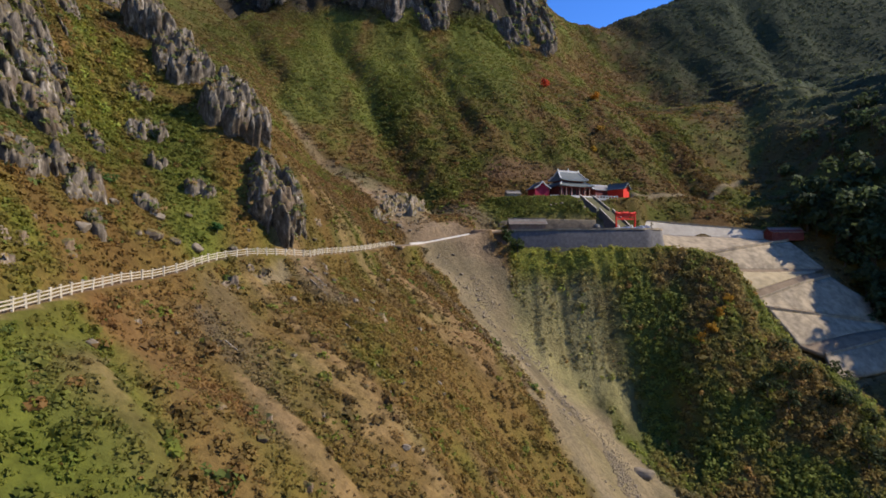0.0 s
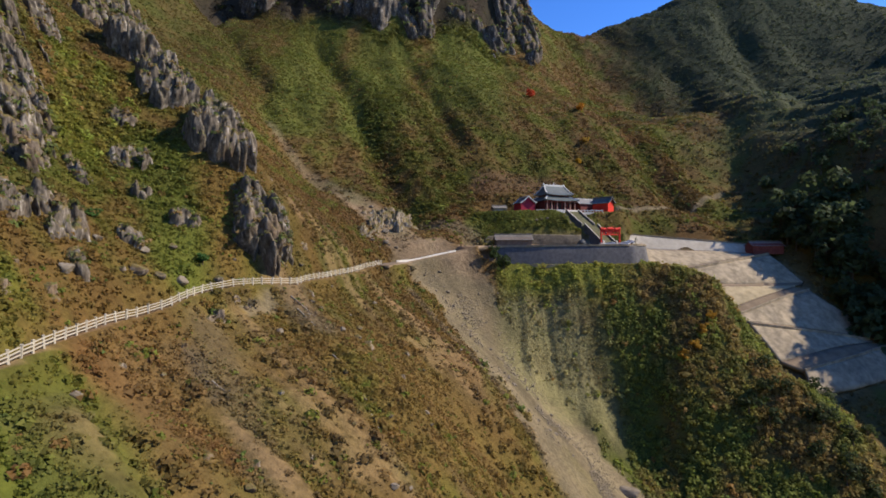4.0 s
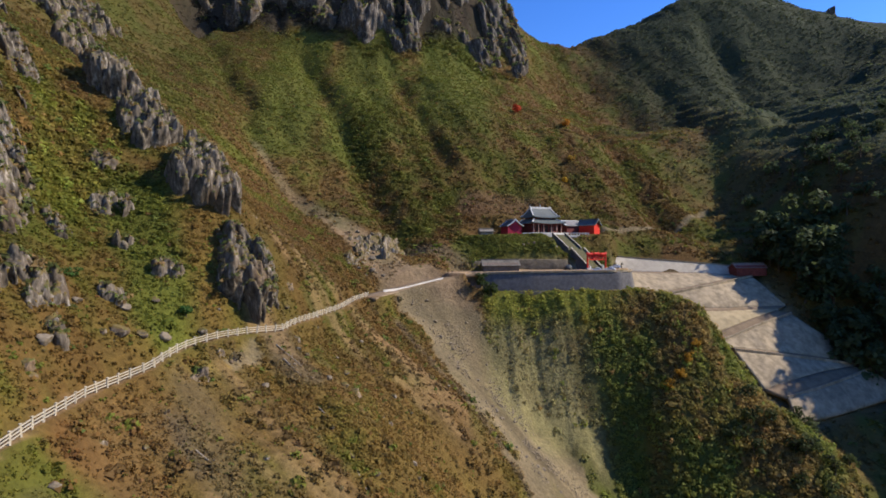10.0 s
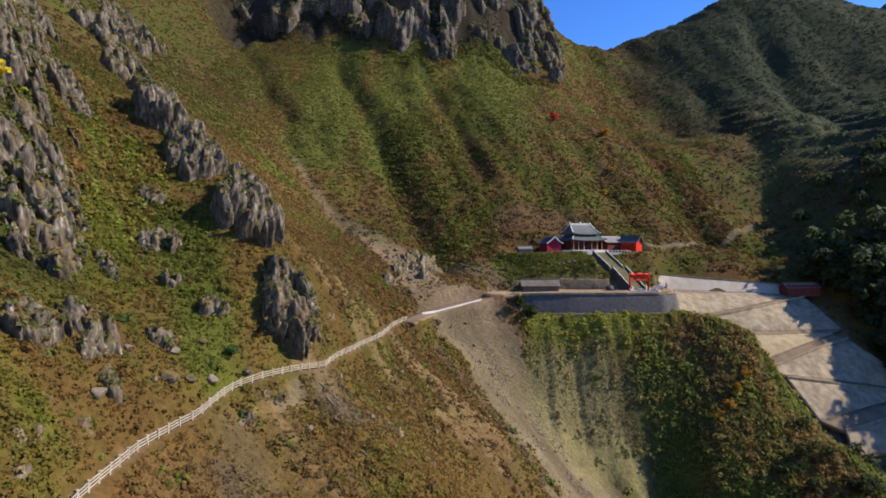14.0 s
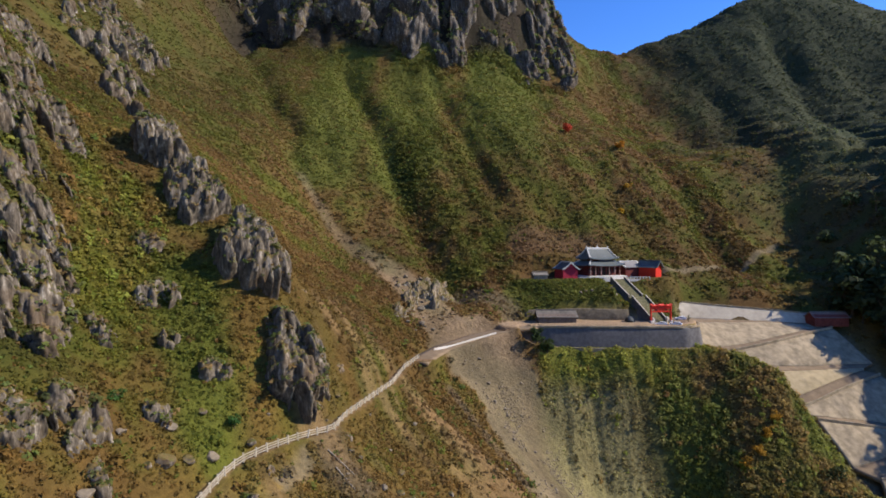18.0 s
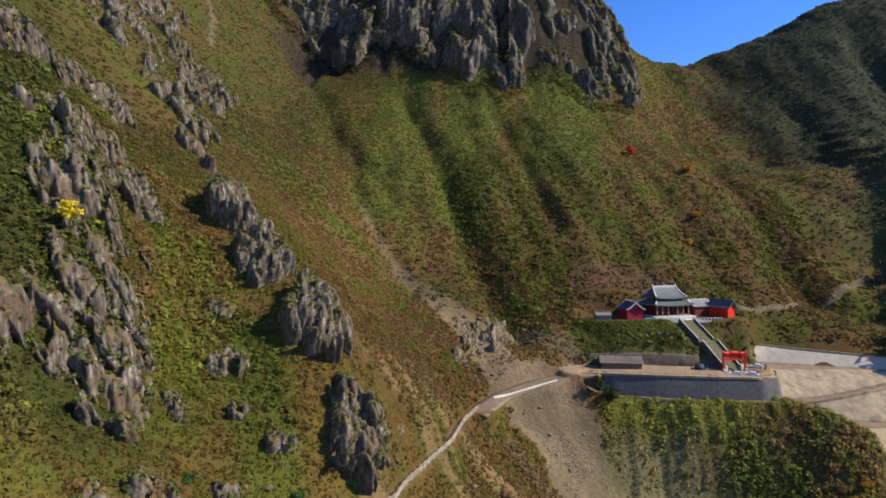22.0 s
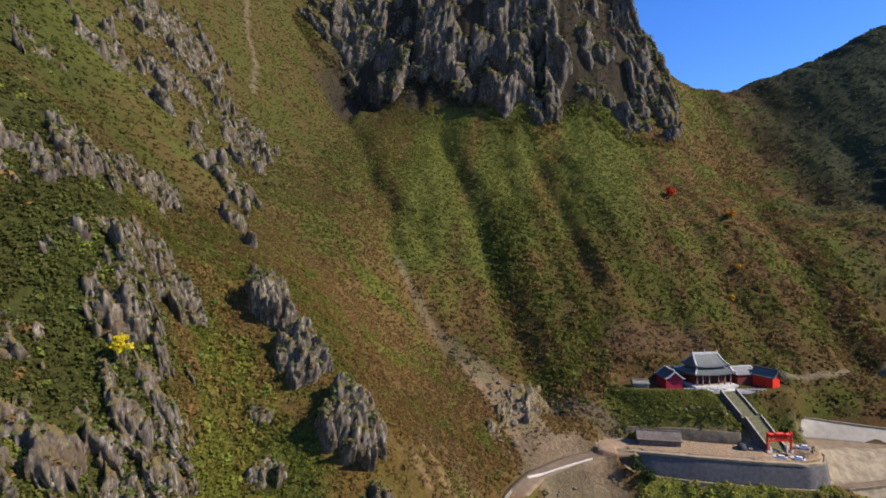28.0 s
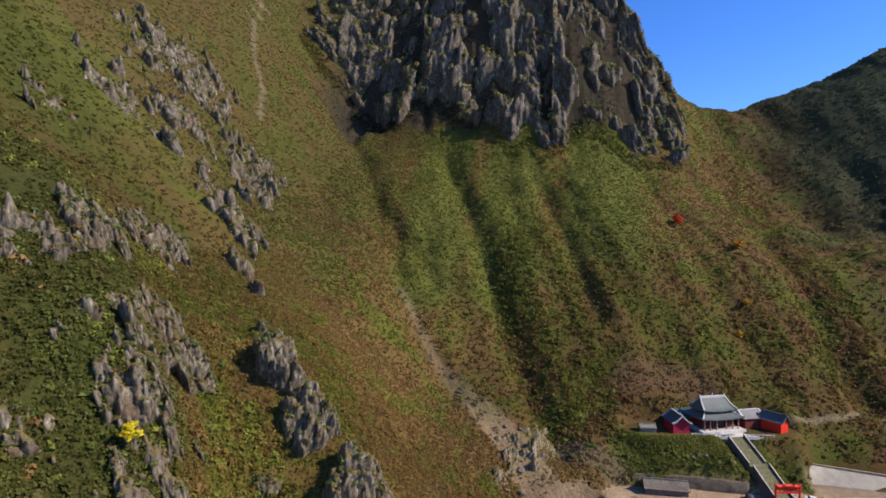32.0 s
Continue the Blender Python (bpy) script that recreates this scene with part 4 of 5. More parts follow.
scatter("bank_shrubs", "rank green weeds on the bank below the temple", 22, 100, 225, 242, 8500, 0.3, 0.8, 59, 14, lambda x, y: (line_distance(x, y, STAIR_BED)[0] > 4.6) & (y > 227.5) & (line_distance(x, y, SHELF_BENCH)[0] > 8), 0.7, 0.9, 1.15)


def scree_stones(count, seed):
    """Loose angular stones strewn down the landslide, too many to count."""
    rng = np.random.default_rng(seed)
    line = np.array(SLIDE, float)
    d = rng.beta(1.6, 1.3, count) * 92
    run = np.concatenate([[0], np.cumsum(np.linalg.norm(np.diff(line[:, :2], axis=0), axis=1))])
    x = np.interp(d, run, line[:, 0]) + rng.normal(0, 5.5, count)
    y = np.interp(d, run, line[:, 1]) + rng.normal(0, 5.5, count)
    ok = fbm(x, y, 0, 7, 3, 25) > 0.02
    x, y = x[ok], y[ok]
    n = len(x)
    r = 0.12 + 0.5 * rng.beta(1, 5, n)
    octa = np.array([(1, 0, 0), (0, 1, 0), (-1, 0, 0), (0, -1, 0), (0, 0, 1), (0, 0, -0.6)], float)
    v = octa[None] * r[:, None, None] * rng.uniform(0.6, 1.4, (n, 6, 1)) + rng.normal(0, 0.2, (n, 6, 3)) * r[:, None, None]
    v += np.stack([x, y, ground_at(x, y) + 0.2 * r], 1)[:, None]
    f = np.array([(0, 1, 4), (1, 2, 4), (2, 3, 4), (3, 0, 4), (1, 0, 5), (2, 1, 5), (3, 2, 5), (0, 3, 5)])
    me = mesh_from("scree_stones", v.reshape(-1, 3), (f[None] + 6 * np.arange(n)[:, None, None]).reshape(-1, 3), SCREE_STONE)
    tagged(new("scree_stones", me), "loose grey-brown stones strewn down the landslide", "stones", kind="stuff")


SCREE_STONE = plain_material("scree_stone", (0.19, 0.155, 0.105), 0.95, vary=0.4, scale=1.5)
scree_stones(9000, 23)


# ---- switchback road with sprayed-concrete slopes ----
def resample(line, n):
    p = np.array(line, float)
    d = np.concatenate([[0], np.cumsum(np.linalg.norm(np.diff(p, axis=0), axis=1))])
    u = np.linspace(0, d[-1], n)
    return np.stack([np.interp(u, d, p[:, k]) for k in range(3)], 1)


def rounded(line):
    """Cuts the corners of a polyline twice."""
    p = [np.array(q, float) for q in line]
    for _ in range(2):
        cut = [p[0]]
        for a, b in zip(p[:-1], p[1:]):
            cut += [0.75 * a + 0.25 * b, 0.25 * a + 0.75 * b]
        p = cut + [p[-1]]
    return p


def ruled(name, top, low, mat, label, category, rough, seed, kind="structure", n=60, m=12):
    a, b = resample(top, n), resample(low, n)
    v = np.linspace(0, 1, m)[:, None, None]
    co = a[None] * (1 - v) + b[None] * v
    if rough:
        mask = np.sin(np.pi * np.linspace(0, 1, m))[:, None] ** 0.5
        co[..., 1] -= mask * rough * (0.7 + fbm(co[..., 0], co[..., 1], co[..., 2], 5.0, 4, seed))
    under = co.copy()
    under[..., 2] -= 1.2
    under[..., 1] += 0.5
    verts = np.concatenate([co.reshape(-1, 3), under.reshape(-1, 3)])
    i = (np.arange(m - 1)[:, None] * n + np.arange(n - 1)[None]).ravel()
    k = n * m
    faces = [np.stack([i, i + n, i + n + 1, i + 1], 1), np.stack([i + k, i + k + 1, i + k + n + 1, i + k + n], 1)]
    rim = np.concatenate([np.arange(n), np.arange(2 * n - 1, k, n), np.arange(k - 2, k - n - 1, -1), np.arange(k - 2 * n, 0, -n)])
    nxt = np.roll(rim, -1)
    faces.append(np.stack([rim, nxt, nxt + k, rim + k], 1))
    me = mesh_from(name, verts, np.concatenate(faces), mat)
    return tagged(new(name, me), label, category, kind=kind)


TAN_CONCRETE = plain_material("tan_concrete", (0.34, 0.27, 0.155), 0.9, vary=0.25, scale=0.4)
WALL_CONCRETE = plain_material("fresh_concrete", (0.42, 0.37, 0.29), 0.85, vary=0.15, scale=0.4)
KINDS = ["wall", "road", "slope", "road", "slope", "road", "tan", "road", "slope", "road", "slope", "road", "slope"]
for k, what in enumerate(KINDS):
    top, low = rounded(SWITCHBACK[k]), rounded(SWITCHBACK[k + 1])
    if what == "road":
        ruled("road", top, low, DIRT_ROAD, "brown dirt switchback road on the valley side", "road", 0, k, m=4)
    else:
        ruled("retaining_wall", top, low, TAN_CONCRETE if what == "tan" else WALL_CONCRETE if what == "wall" else CONCRETE, "tall pale concrete retaining wall" if what == "wall" else "pale sprayed-concrete slope between road bends",
              "retaining wall", 0.05 if what == "wall" else 0.7, k)


def kerb(line, wide, high, label, sink=0.3):
    p = resample(line, 24)
    bm = bmesh.new()
    rows = []
    for i in range(24):
        d = p[min(i + 1, 23)] - p[max(i - 1, 0)]
        q = np.array([-d[1], d[0]]) / np.hypot(d[0], d[1]) * wide / 2
        x, y, z = p[i]
        rows.append([bm.verts.new(c) for c in ((x - q[0], y - q[1], z - sink), (x - q[0], y - q[1], z + high), (x + q[0], y + q[1], z + high), (x + q[0], y + q[1], z - sink))])
    for a, b in zip(rows[:-1], rows[1:]):
        for i in range(3):
            bm.faces.new((a[i], a[i + 1], b[i + 1], b[i]))
    bm.faces.new(rows[0])
    bm.faces.new(rows[-1][::-1])
    return tagged(part("kerb", bm, CONCRETE), label, "kerb", "road kerbs", "structure")


for k in (4, 8, 10, 12):
    kerb(rounded(SWITCHBACK[k]), 0.5, 0.8, "pale concrete kerb along the switchback road")
kerb(SWITCHBACK[0], 0.8, 0.3, "pale coping on the tall retaining wall")

# ---- terrace wall ----
WALL_TOP = [(14, 213.5, 105.5), (22, 213, 106.8), (30, 211.5, 107.3), (45, 210, 107.5), (65, 209.3, 107.7), (80, 210, 107.7), (85.5, 213, 107.7), (89, 220, 107.7), (91, 232, 106.8)]
WALL_FOOT = [(14, 212.8, 103.5), (22, 212, 101.5), (30, 210.3, 100.2), (45, 208.6, 100), (65, 207.9, 100.2), (80, 208.7, 100.3), (86.6, 212, 100), (90.6, 220, 100), (92.5, 232, 100)]
ruled("terrace_wall", WALL_TOP, WALL_FOOT, GREY_STONE, "dark grey stone retaining wall of the temple terrace", "retaining wall", 0.12, 5, n=90)
ruled("terrace_edge", [(x + (0 if x < 84 else -4.5), y + (4.5 if x < 88 else 0), z + 0.3) for x, y, z in WALL_TOP], [(x, y, z + 0.1) for x, y, z in WALL_TOP],
      plain_material("terrace_dirt", (0.32, 0.25, 0.165), 0.95, vary=0.25, scale=0.5), "packed dirt edge of the terrace", "ground", 0, 4, n=60, m=4)
kerb(WALL_TOP, 0.7, 0.45, "pale rubble coping along the terrace edge")
kerb([(x, y - 0.5, z) for x, y, z in WALL_FOOT], 0.9, 0.25, "pale footing ledge under the terrace wall", 1.5)
ruled("bank_wall", [(23, 226.6, 111.8), (45, 226.8, 112.6), (64, 226.4, 112.2)], [(23, 225.4, 107.2), (45, 225.6, 107.4), (64, 225.2, 107.4)],
      plain_material("old_stone", (0.11, 0.09, 0.063), 0.95, vary=0.4, scale=0.9), "old overgrown stone wall behind the terrace", "retaining wall", 0.5, 6)

# road parapet and path fence
parapet = kerb([(-12, 195.5, 101.9), (-6, 199, 102.3), (2, 203.2, 104), (10, 206.8, 105.6)], 0.3, 0.4, "white parapet along the dirt road", 1.0)
road_l, road_r = [], []
rp = resample([(-17, 180, 101.2)] + ROAD, 14)
for i in range(13):
    d = rp[min(i + 1, 13)] - rp[max(i - 1, 0)]
    q = np.array([-d[1], d[0], 0]) / np.hypot(d[0], d[1]) * 3.8
    rise = 0.45 * min(1.0, min(i, 12 - i) / 2) - 0.22
    road_l.append(tuple(rp[i] + q + (0, 0, rise)))
    road_r.append(tuple(rp[i] - q + (0, 0, rise - 0.04)))
ruled("road", road_l, road_r, DIRT_ROAD, "brown dirt road leading to the terrace", "road", 0, 3, m=5)
parapet.data.materials[0] = plain_material("whitewash", (0.7, 0.66, 0.58), 0.85, vary=0.15)


def fence():
    base = tagged(new("path_fence"), "pale cement post-and-rail fence along the hillside path", "fence")
    line = resample(PATH[1:], 400)
    seg = np.diff(line[:, :2], axis=0)
    nrm = np.stack([seg[:, 1], -seg[:, 0]], 1) / np.hypot(seg[:, 0], seg[:, 1])[:, None]
    edge = line[1:].copy()
    edge[:, :2] += nrm * 0.75
    run = np.concatenate([[0], np.cumsum(np.linalg.norm(np.diff(edge[:, :2], axis=0), axis=1))])
    stops = np.arange(0, run[-1], 2.4)
    rng = np.random.default_rng(5)
    spots = np.stack([np.interp(stops, run, edge[:, k]) for k in range(3)], 1)
    spots[:, 2] = ground_at(spots[:, 0], spots[:, 1])
    bm = box(bmesh.new(), (0, 0, -0.4), (0.26, 0.26, 2.0), bevel=0.03)
    box(bm, (0, 0, 1.58), (0.34, 0.34, 0.12), bevel=0.02)
    post = part("post", bm, FENCE_PAINT, base)
    rail = part("rail", beam(bmesh.new(), (0, 0, 0), (1, 0, 0), 0.12, 0.16), FENCE_PAINT, base)
    first = [True, True]
    for i, p in enumerate(spots):
        m = Matrix.Translation(p) @ pose(0, 0, 0, rng.normal(0, 4), rng.normal(0, 4), rng.uniform(0, 90))
        if first[0]:
            post.matrix_basis, first[0] = m, False
        else:
            share("post", post.data, base, m)
        if i + 1 < len(spots):
            for h in (0.45, 0.9, 1.35):
                a, b = Vector(p) + Vector((0, 0, h)), Vector(spots[i + 1]) + Vector((0, 0, h + rng.normal(0, 0.02)))
                d = b - a
                m = Matrix.Translation(a) @ d.to_track_quat("X", "Z").to_matrix().to_4x4() @ Matrix.Diagonal((d.length, 1, 1, 1))
                if first[1]:
                    rail.matrix_basis, first[1] = m, False
                else:
                    share("rail", rail.data, base, m)


fence()

# ---- temple ----
DARK_WOOD = plain_material("dark_red_timber", (0.14, 0.025, 0.02), 0.6, vary=0.3, scale=2)
PAVING = plain_material("pale_paving", (0.5, 0.48, 0.44), 0.85, vary=0.2, scale=0.8)
SHED_ROOF = plain_material("weathered_sheet_roof", (0.13, 0.115, 0.095), 0.8, vary=0.35, scale=0.7)
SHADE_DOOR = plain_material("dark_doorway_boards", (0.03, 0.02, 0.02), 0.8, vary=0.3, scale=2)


def curved_roof(w, d, z0, rise, ridge, gap=0.3, lift=0.6, sag=1.55, inset=None):
    """A hipped tiled roof with sagging slopes and raised corners, thick at the eave."""
    bm = bmesh.new()
    loops = []
    per = 6
    steps = 7
    for k in range(steps):
        u = k / (steps - 1)
        hw, hd = (w * (1 - u) + ridge * u) / 2, (d * (1 - u) + gap * u) / 2
        if inset:
            hw, hd = (w * (1 - u) + inset[0] * u) / 2, (d * (1 - u) + inset[1] * u) / 2
        z = z0 + rise * u ** sag
        loop = []
        for cx, cy, nx, ny in ((-1, -1, 1, -1), (1, -1, 1, 1), (1, 1, -1, 1), (-1, 1, -1, -1)):
            for i in range(per):
                f = i / per
                a, b = cx + (nx - cx) * f, cy + (ny - cy) * f
                up = lift * (1 - u) ** 3 * max(abs(2 * f - 1) - 0.35, 0) / 0.65
                loop.append(bm.verts.new((a * hw, b * hd, z + up)))
        loops.append(loop)
    low = [bm.verts.new(v.co - Vector((0, 0, 0.32))) for v in loops[0]]
    inner = [bm.verts.new((v.co.x * 0.8, v.co.y * 0.8, z0 - 0.1)) for v in loops[0]]
    n = len(low)
    for a, b in zip([inner, low] + loops[:-1], [low] + loops):
        for i in range(n):
            bm.faces.new((a[i], a[(i + 1) % n], b[(i + 1) % n], b[i]))
    bm.faces.new(loops[-1])
    bm.faces.new(inner[::-1])
    return bm


def hip_ridges(parent, w, d, z0, rise, ridge, gap, lift, sag, mat, thick=0.5, inset=None):
    for sx in (-1, 1):
        for sy in (-1, 1):
            bm = bmesh.new()
            last = None
            for k in range(6):
                u = k / 5
                hw, hd = (w * (1 - u) + (inset[0] if inset else ridge) * u) / 2, (d * (1 - u) + (inset[1] if inset else gap) * u) / 2
                p = Vector((sx * hw, sy * hd, z0 + rise * u ** sag + lift * (1 - u) ** 3 + 0.12))
                if last is not None:
                    beam(bm, last, p, thick, thick)
                last = p
            part("hip_ridge", bm, mat, parent)


def temple_hall():
    hall = tagged(new("temple_hall"), "two-tiered temple hall with grey tiled roofs and red columns", "temple")
    hall.matrix_world = pose(58.6, 253.0, 123.6, 0, 0, 24)
    part("platform", box(bmesh.new(), (0, -0.5, -1.2), (20, 14.5, 1.9), bevel=0.08), PAVING, hall, "pale stone platform")
    part("wall", box(bmesh.new(), (0, 1.0, 0.7), (15.2, 9.0, 4.6)), DARK_WOOD, hall, "dark red hall walls")
    bm = bmesh.new()
    col = part("column", tube(tube(bm, (0, 0, 0.7), (0, 0, 5.0), 0.27, 0.25, 10), (0, 0, 0.7), (0, 0, 1.0), 0.4, 0.36, 10), plain_material("column_paint", (0.36, 0.2, 0.16), 0.6), hall, "faded red painted column")
    xs = (-7.9, -5.2, -2.2, 2.2, 5.2, 7.9)
    col.matrix_basis = pose(xs[0], -5.6, 0)
    for x in xs[1:]:
        share("column", col.data, hall, pose(x, -5.6, 0))
    part("lintel", box(bmesh.new(), (0, -5.6, 4.5), (16.4, 0.4, 0.7)), DARK_WOOD, hall)
    for x, w in ((-3.7, 2.2), (0, 3.4), (3.7, 2.2)):
        part("door", box(bmesh.new(), (x, -3.6, 0.75), (w, 0.16, 3.5)), SHADE_DOOR, hall, "dark doorway")
    for x in (-6.5, 6.5):
        part("window", box(bmesh.new(), (x, -3.6, 1.9), (1.8, 0.14, 2.0)), SHADE_DOOR, hall, "dark lattice window")
    part("step", box(box(bmesh.new(), (0, -8.1, -1.2), (6, 1.2, 1.3)), (0, -9.0, -1.2), (6, 1.2, 0.7)), PAVING, hall)
    low = dict(w=19.5, d=14.0, z0=5.1, rise=2.2, ridge=12.5, gap=7.0, lift=0.5, sag=1.25)
    part("lower_roof", curved_roof(**low), TILE, hall, "grey tiled lower roof")
    hip_ridges(hall, mat=RIDGE_WHITE, **low)
    part("upper_wall", box(bmesh.new(), (0, 0, 6.6), (12.2, 6.8, 1.5)), DARK_WOOD, hall)
    top = dict(w=15.2, d=10.2, z0=7.9, rise=4.4, ridge=11.4, gap=0.5, lift=0.5, sag=1.25)
    part("upper_roof", curved_roof(**top), TILE, hall, "grey tiled upper roof")
    hip_ridges(hall, mat=RIDGE_WHITE, **top)
    bm = box(bmesh.new(), (0, 0, 12.1), (11.8, 0.7, 0.85), bevel=0.05)
    for sx in (-1, 1):
        box(bm, (sx * 5.8, 0, 12.4), (0.7, 0.6, 1.1), taper=0.5)
    part("ridge", bm, RIDGE_WHITE, hall, "pale ornamented ridge")
    part("finial", tube(tube(bmesh.new(), (0, 0, 12.8), (0, 0, 13.5), 0.4, 0.3), (0, 0, 13.5), (0, 0, 14.3), 0.22, 0.03), RIDGE_WHITE, hall)


def gable_house(name, label, m, w, d, h, rise, wall_mat, roof_mat, ridge_mat, over=0.7, door=None, category="building", pavilion=True):
    """A small house with its gable to the front: walls with a gable, two roof slabs, ridge and verges."""
    ob = tagged(new(name), label, category)
    ob.matrix_world = m
    bm = bmesh.new()
    ring = [(-w / 2, 0), (w / 2, 0), (w / 2, h), (0, h + rise * 0.92), (-w / 2, h)]
    a = [bm.verts.new((x, -d / 2, z)) for x, z in ring]
    b = [bm.verts.new((x, d / 2, z)) for x, z in ring]
    bm.faces.new(a)
    bm.faces.new(b[::-1])
    for i in range(5):
        bm.faces.new((a[i], b[i], b[(i + 1) % 5], a[(i + 1) % 5]))
    bmesh.ops.recalc_face_normals(bm, faces=bm.faces)
    part("wall", bm, wall_mat, ob)
    for sx in (-1, 1):
        bm = bmesh.new()
        n = 5
        rows = []
        for k in range(n + 1):
            u = k / n
            x = sx * (w / 2 + over) * (1 - u)
            z = h - 0.35 + (rise + 0.35) * u ** 1.3 + (0.25 * (1 - u) ** 3 if pavilion else 0)
            rows.append([bm.verts.new((x, y, z + dz)) for y, dz in ((-d / 2 - over, 0.12), (d / 2 + over, 0.12), (d / 2 + over, -0.12), (-d / 2 - over, -0.12))])
        for r, q in zip(rows[:-1], rows[1:]):
            for i in range(4):
                bm.faces.new((r[i], r[(i + 1) % 4], q[(i + 1) % 4], q[i]))
        bm.faces.new(rows[0])
        bm.faces.new(rows[-1][::-1])
        bmesh.ops.recalc_face_normals(bm, faces=bm.faces)
        part("roof", bm, roof_mat, ob)
        if pavilion:
            for sy in (-1, 1):
                bm = bmesh.new()
                pts = []
                for k in range(n + 1):
                    u = k / n
                    pts.append((sx * (w / 2 + over) * (1 - u), sy * (d / 2 + over), h - 0.2 + (rise + 0.35) * u ** 1.3 + 0.25 * (1 - u) ** 3))
                for p, q in zip(pts[:-1], pts[1:]):
                    beam(bm, p, q, 0.6, 0.45)
                part("verge", bm, ridge_mat, ob)
    part("ridge", box(bmesh.new(), (0, 0, h + rise - 0.05), (0.5, d + 2 * over, 0.45), bevel=0.05), ridge_mat, ob)
    for x, w1, z0, h1 in door or ():
        part("door" if z0 < 0.5 else "window", box(bmesh.new(), (x, -d / 2 - 0.03, z0), (w1, 0.12, h1)), SHADE_DOOR, ob)
    return ob


temple_hall()
gable_house("side_pavilion", "crimson side pavilion with pale ridged gable roof", pose(43.6, 247.0, 122.6, 0, 0, 12), 6.6, 9.0, 4.6, 2.9, RED_PAINT, TILE, RIDGE_WHITE, category="pavilion")
gable_house("side_pavilion", "bright red end pavilion with grey roof", pose(82.6, 254.5, 123.4, 0, 0, 42), 5.2, 8.0, 4.4, 2.8, GATE_RED, TILE, TILE, category="pavilion")
gable_house("side_hall", "low dark side hall with pale tiled roof", pose(74.0, 258.5, 123.4, 0, 0, 114), 7.0, 8.6, 4.4, 2.4, DARK_WOOD, plain_material("pale_roof_tile", (0.2, 0.19, 0.185), 0.75, vary=0.25, scale=1.5), RIDGE_WHITE,
            category="building")
gable_house("side_hall", "low dark side hall behind the crimson pavilion", pose(47.5, 255.5, 123.2, 0, 0, 112), 6.5, 7.0, 4.0, 2.3, DARK_WOOD, TILE, TILE, category="building")
gable_house("storage_hut", "small grey stone hut beside the temple", pose(31.5, 243.5, 122.6, 0, 0, 96), 4.2, 6.0, 2.4, 1.0, plain_material("hut_wall", (0.2, 0.18, 0.15), 0.9, vary=0.3, scale=1.2), SHED_ROOF, SHED_ROOF, 0.4, category="hut", pavilion=False)
gable_house("roadside_shed", "long grey shed with weathered sheet roof", pose(34.4, 221.6, 107.6, 0, 0, 91), 6.4, 14.5, 2.7, 2.0, plain_material("shed_boards", (0.13, 0.1, 0.08), 0.9, vary=0.35, scale=1.5), SHED_ROOF, SHED_ROOF, 0.6,
            category="shed", pavilion=False)
gable_house("roadside_house", "dull red house at the bend of the road", pose(153.5, 243.5, 103.8, 0, 0, 92), 6.0, 14.5, 4.0, 1.7, plain_material("dull_red_wall", (0.2, 0.045, 0.03), 0.85, vary=0.3, scale=1.0),
            plain_material("rust_roof", (0.24, 0.15, 0.11), 0.85, vary=0.25, scale=1.0), SHED_ROOF, 0.5, category="house", pavilion=False)


def courtyard():
    ob = tagged(new("courtyard"), "pale paved courtyard in front of the temple", "courtyard", kind="structure")
    ob.matrix_world = pose(63.5, 244.6, 123.0, 0, 0, 10)
    part("paving", box(bmesh.new(), (0, 1.2, -0.9), (33, 5.4, 1.0)), PAVING, ob)
    bm = box(bmesh.new(), (0, 0, 0), (0.3, 0.3, 1.1), bevel=0.03)
    post = part("baluster", bm, RIDGE_WHITE, ob)
    post.matrix_basis = pose(-16, -1.3, 0.1)
    for i in range(1, 23):
        x = -16 + i * 32 / 22
        if abs(x - 1.3) > 4.0:
            share("baluster", post.data, ob, pose(x, -1.3, 0.1))
    for x0, x1 in ((-16, -2.6), (5.2, 16)):
        part("balustrade_rail", beam(bmesh.new(), (x0, -1.3, 0.95), (x1, -1.3, 0.95), 0.22, 0.26), RIDGE_WHITE, ob)


courtyard()


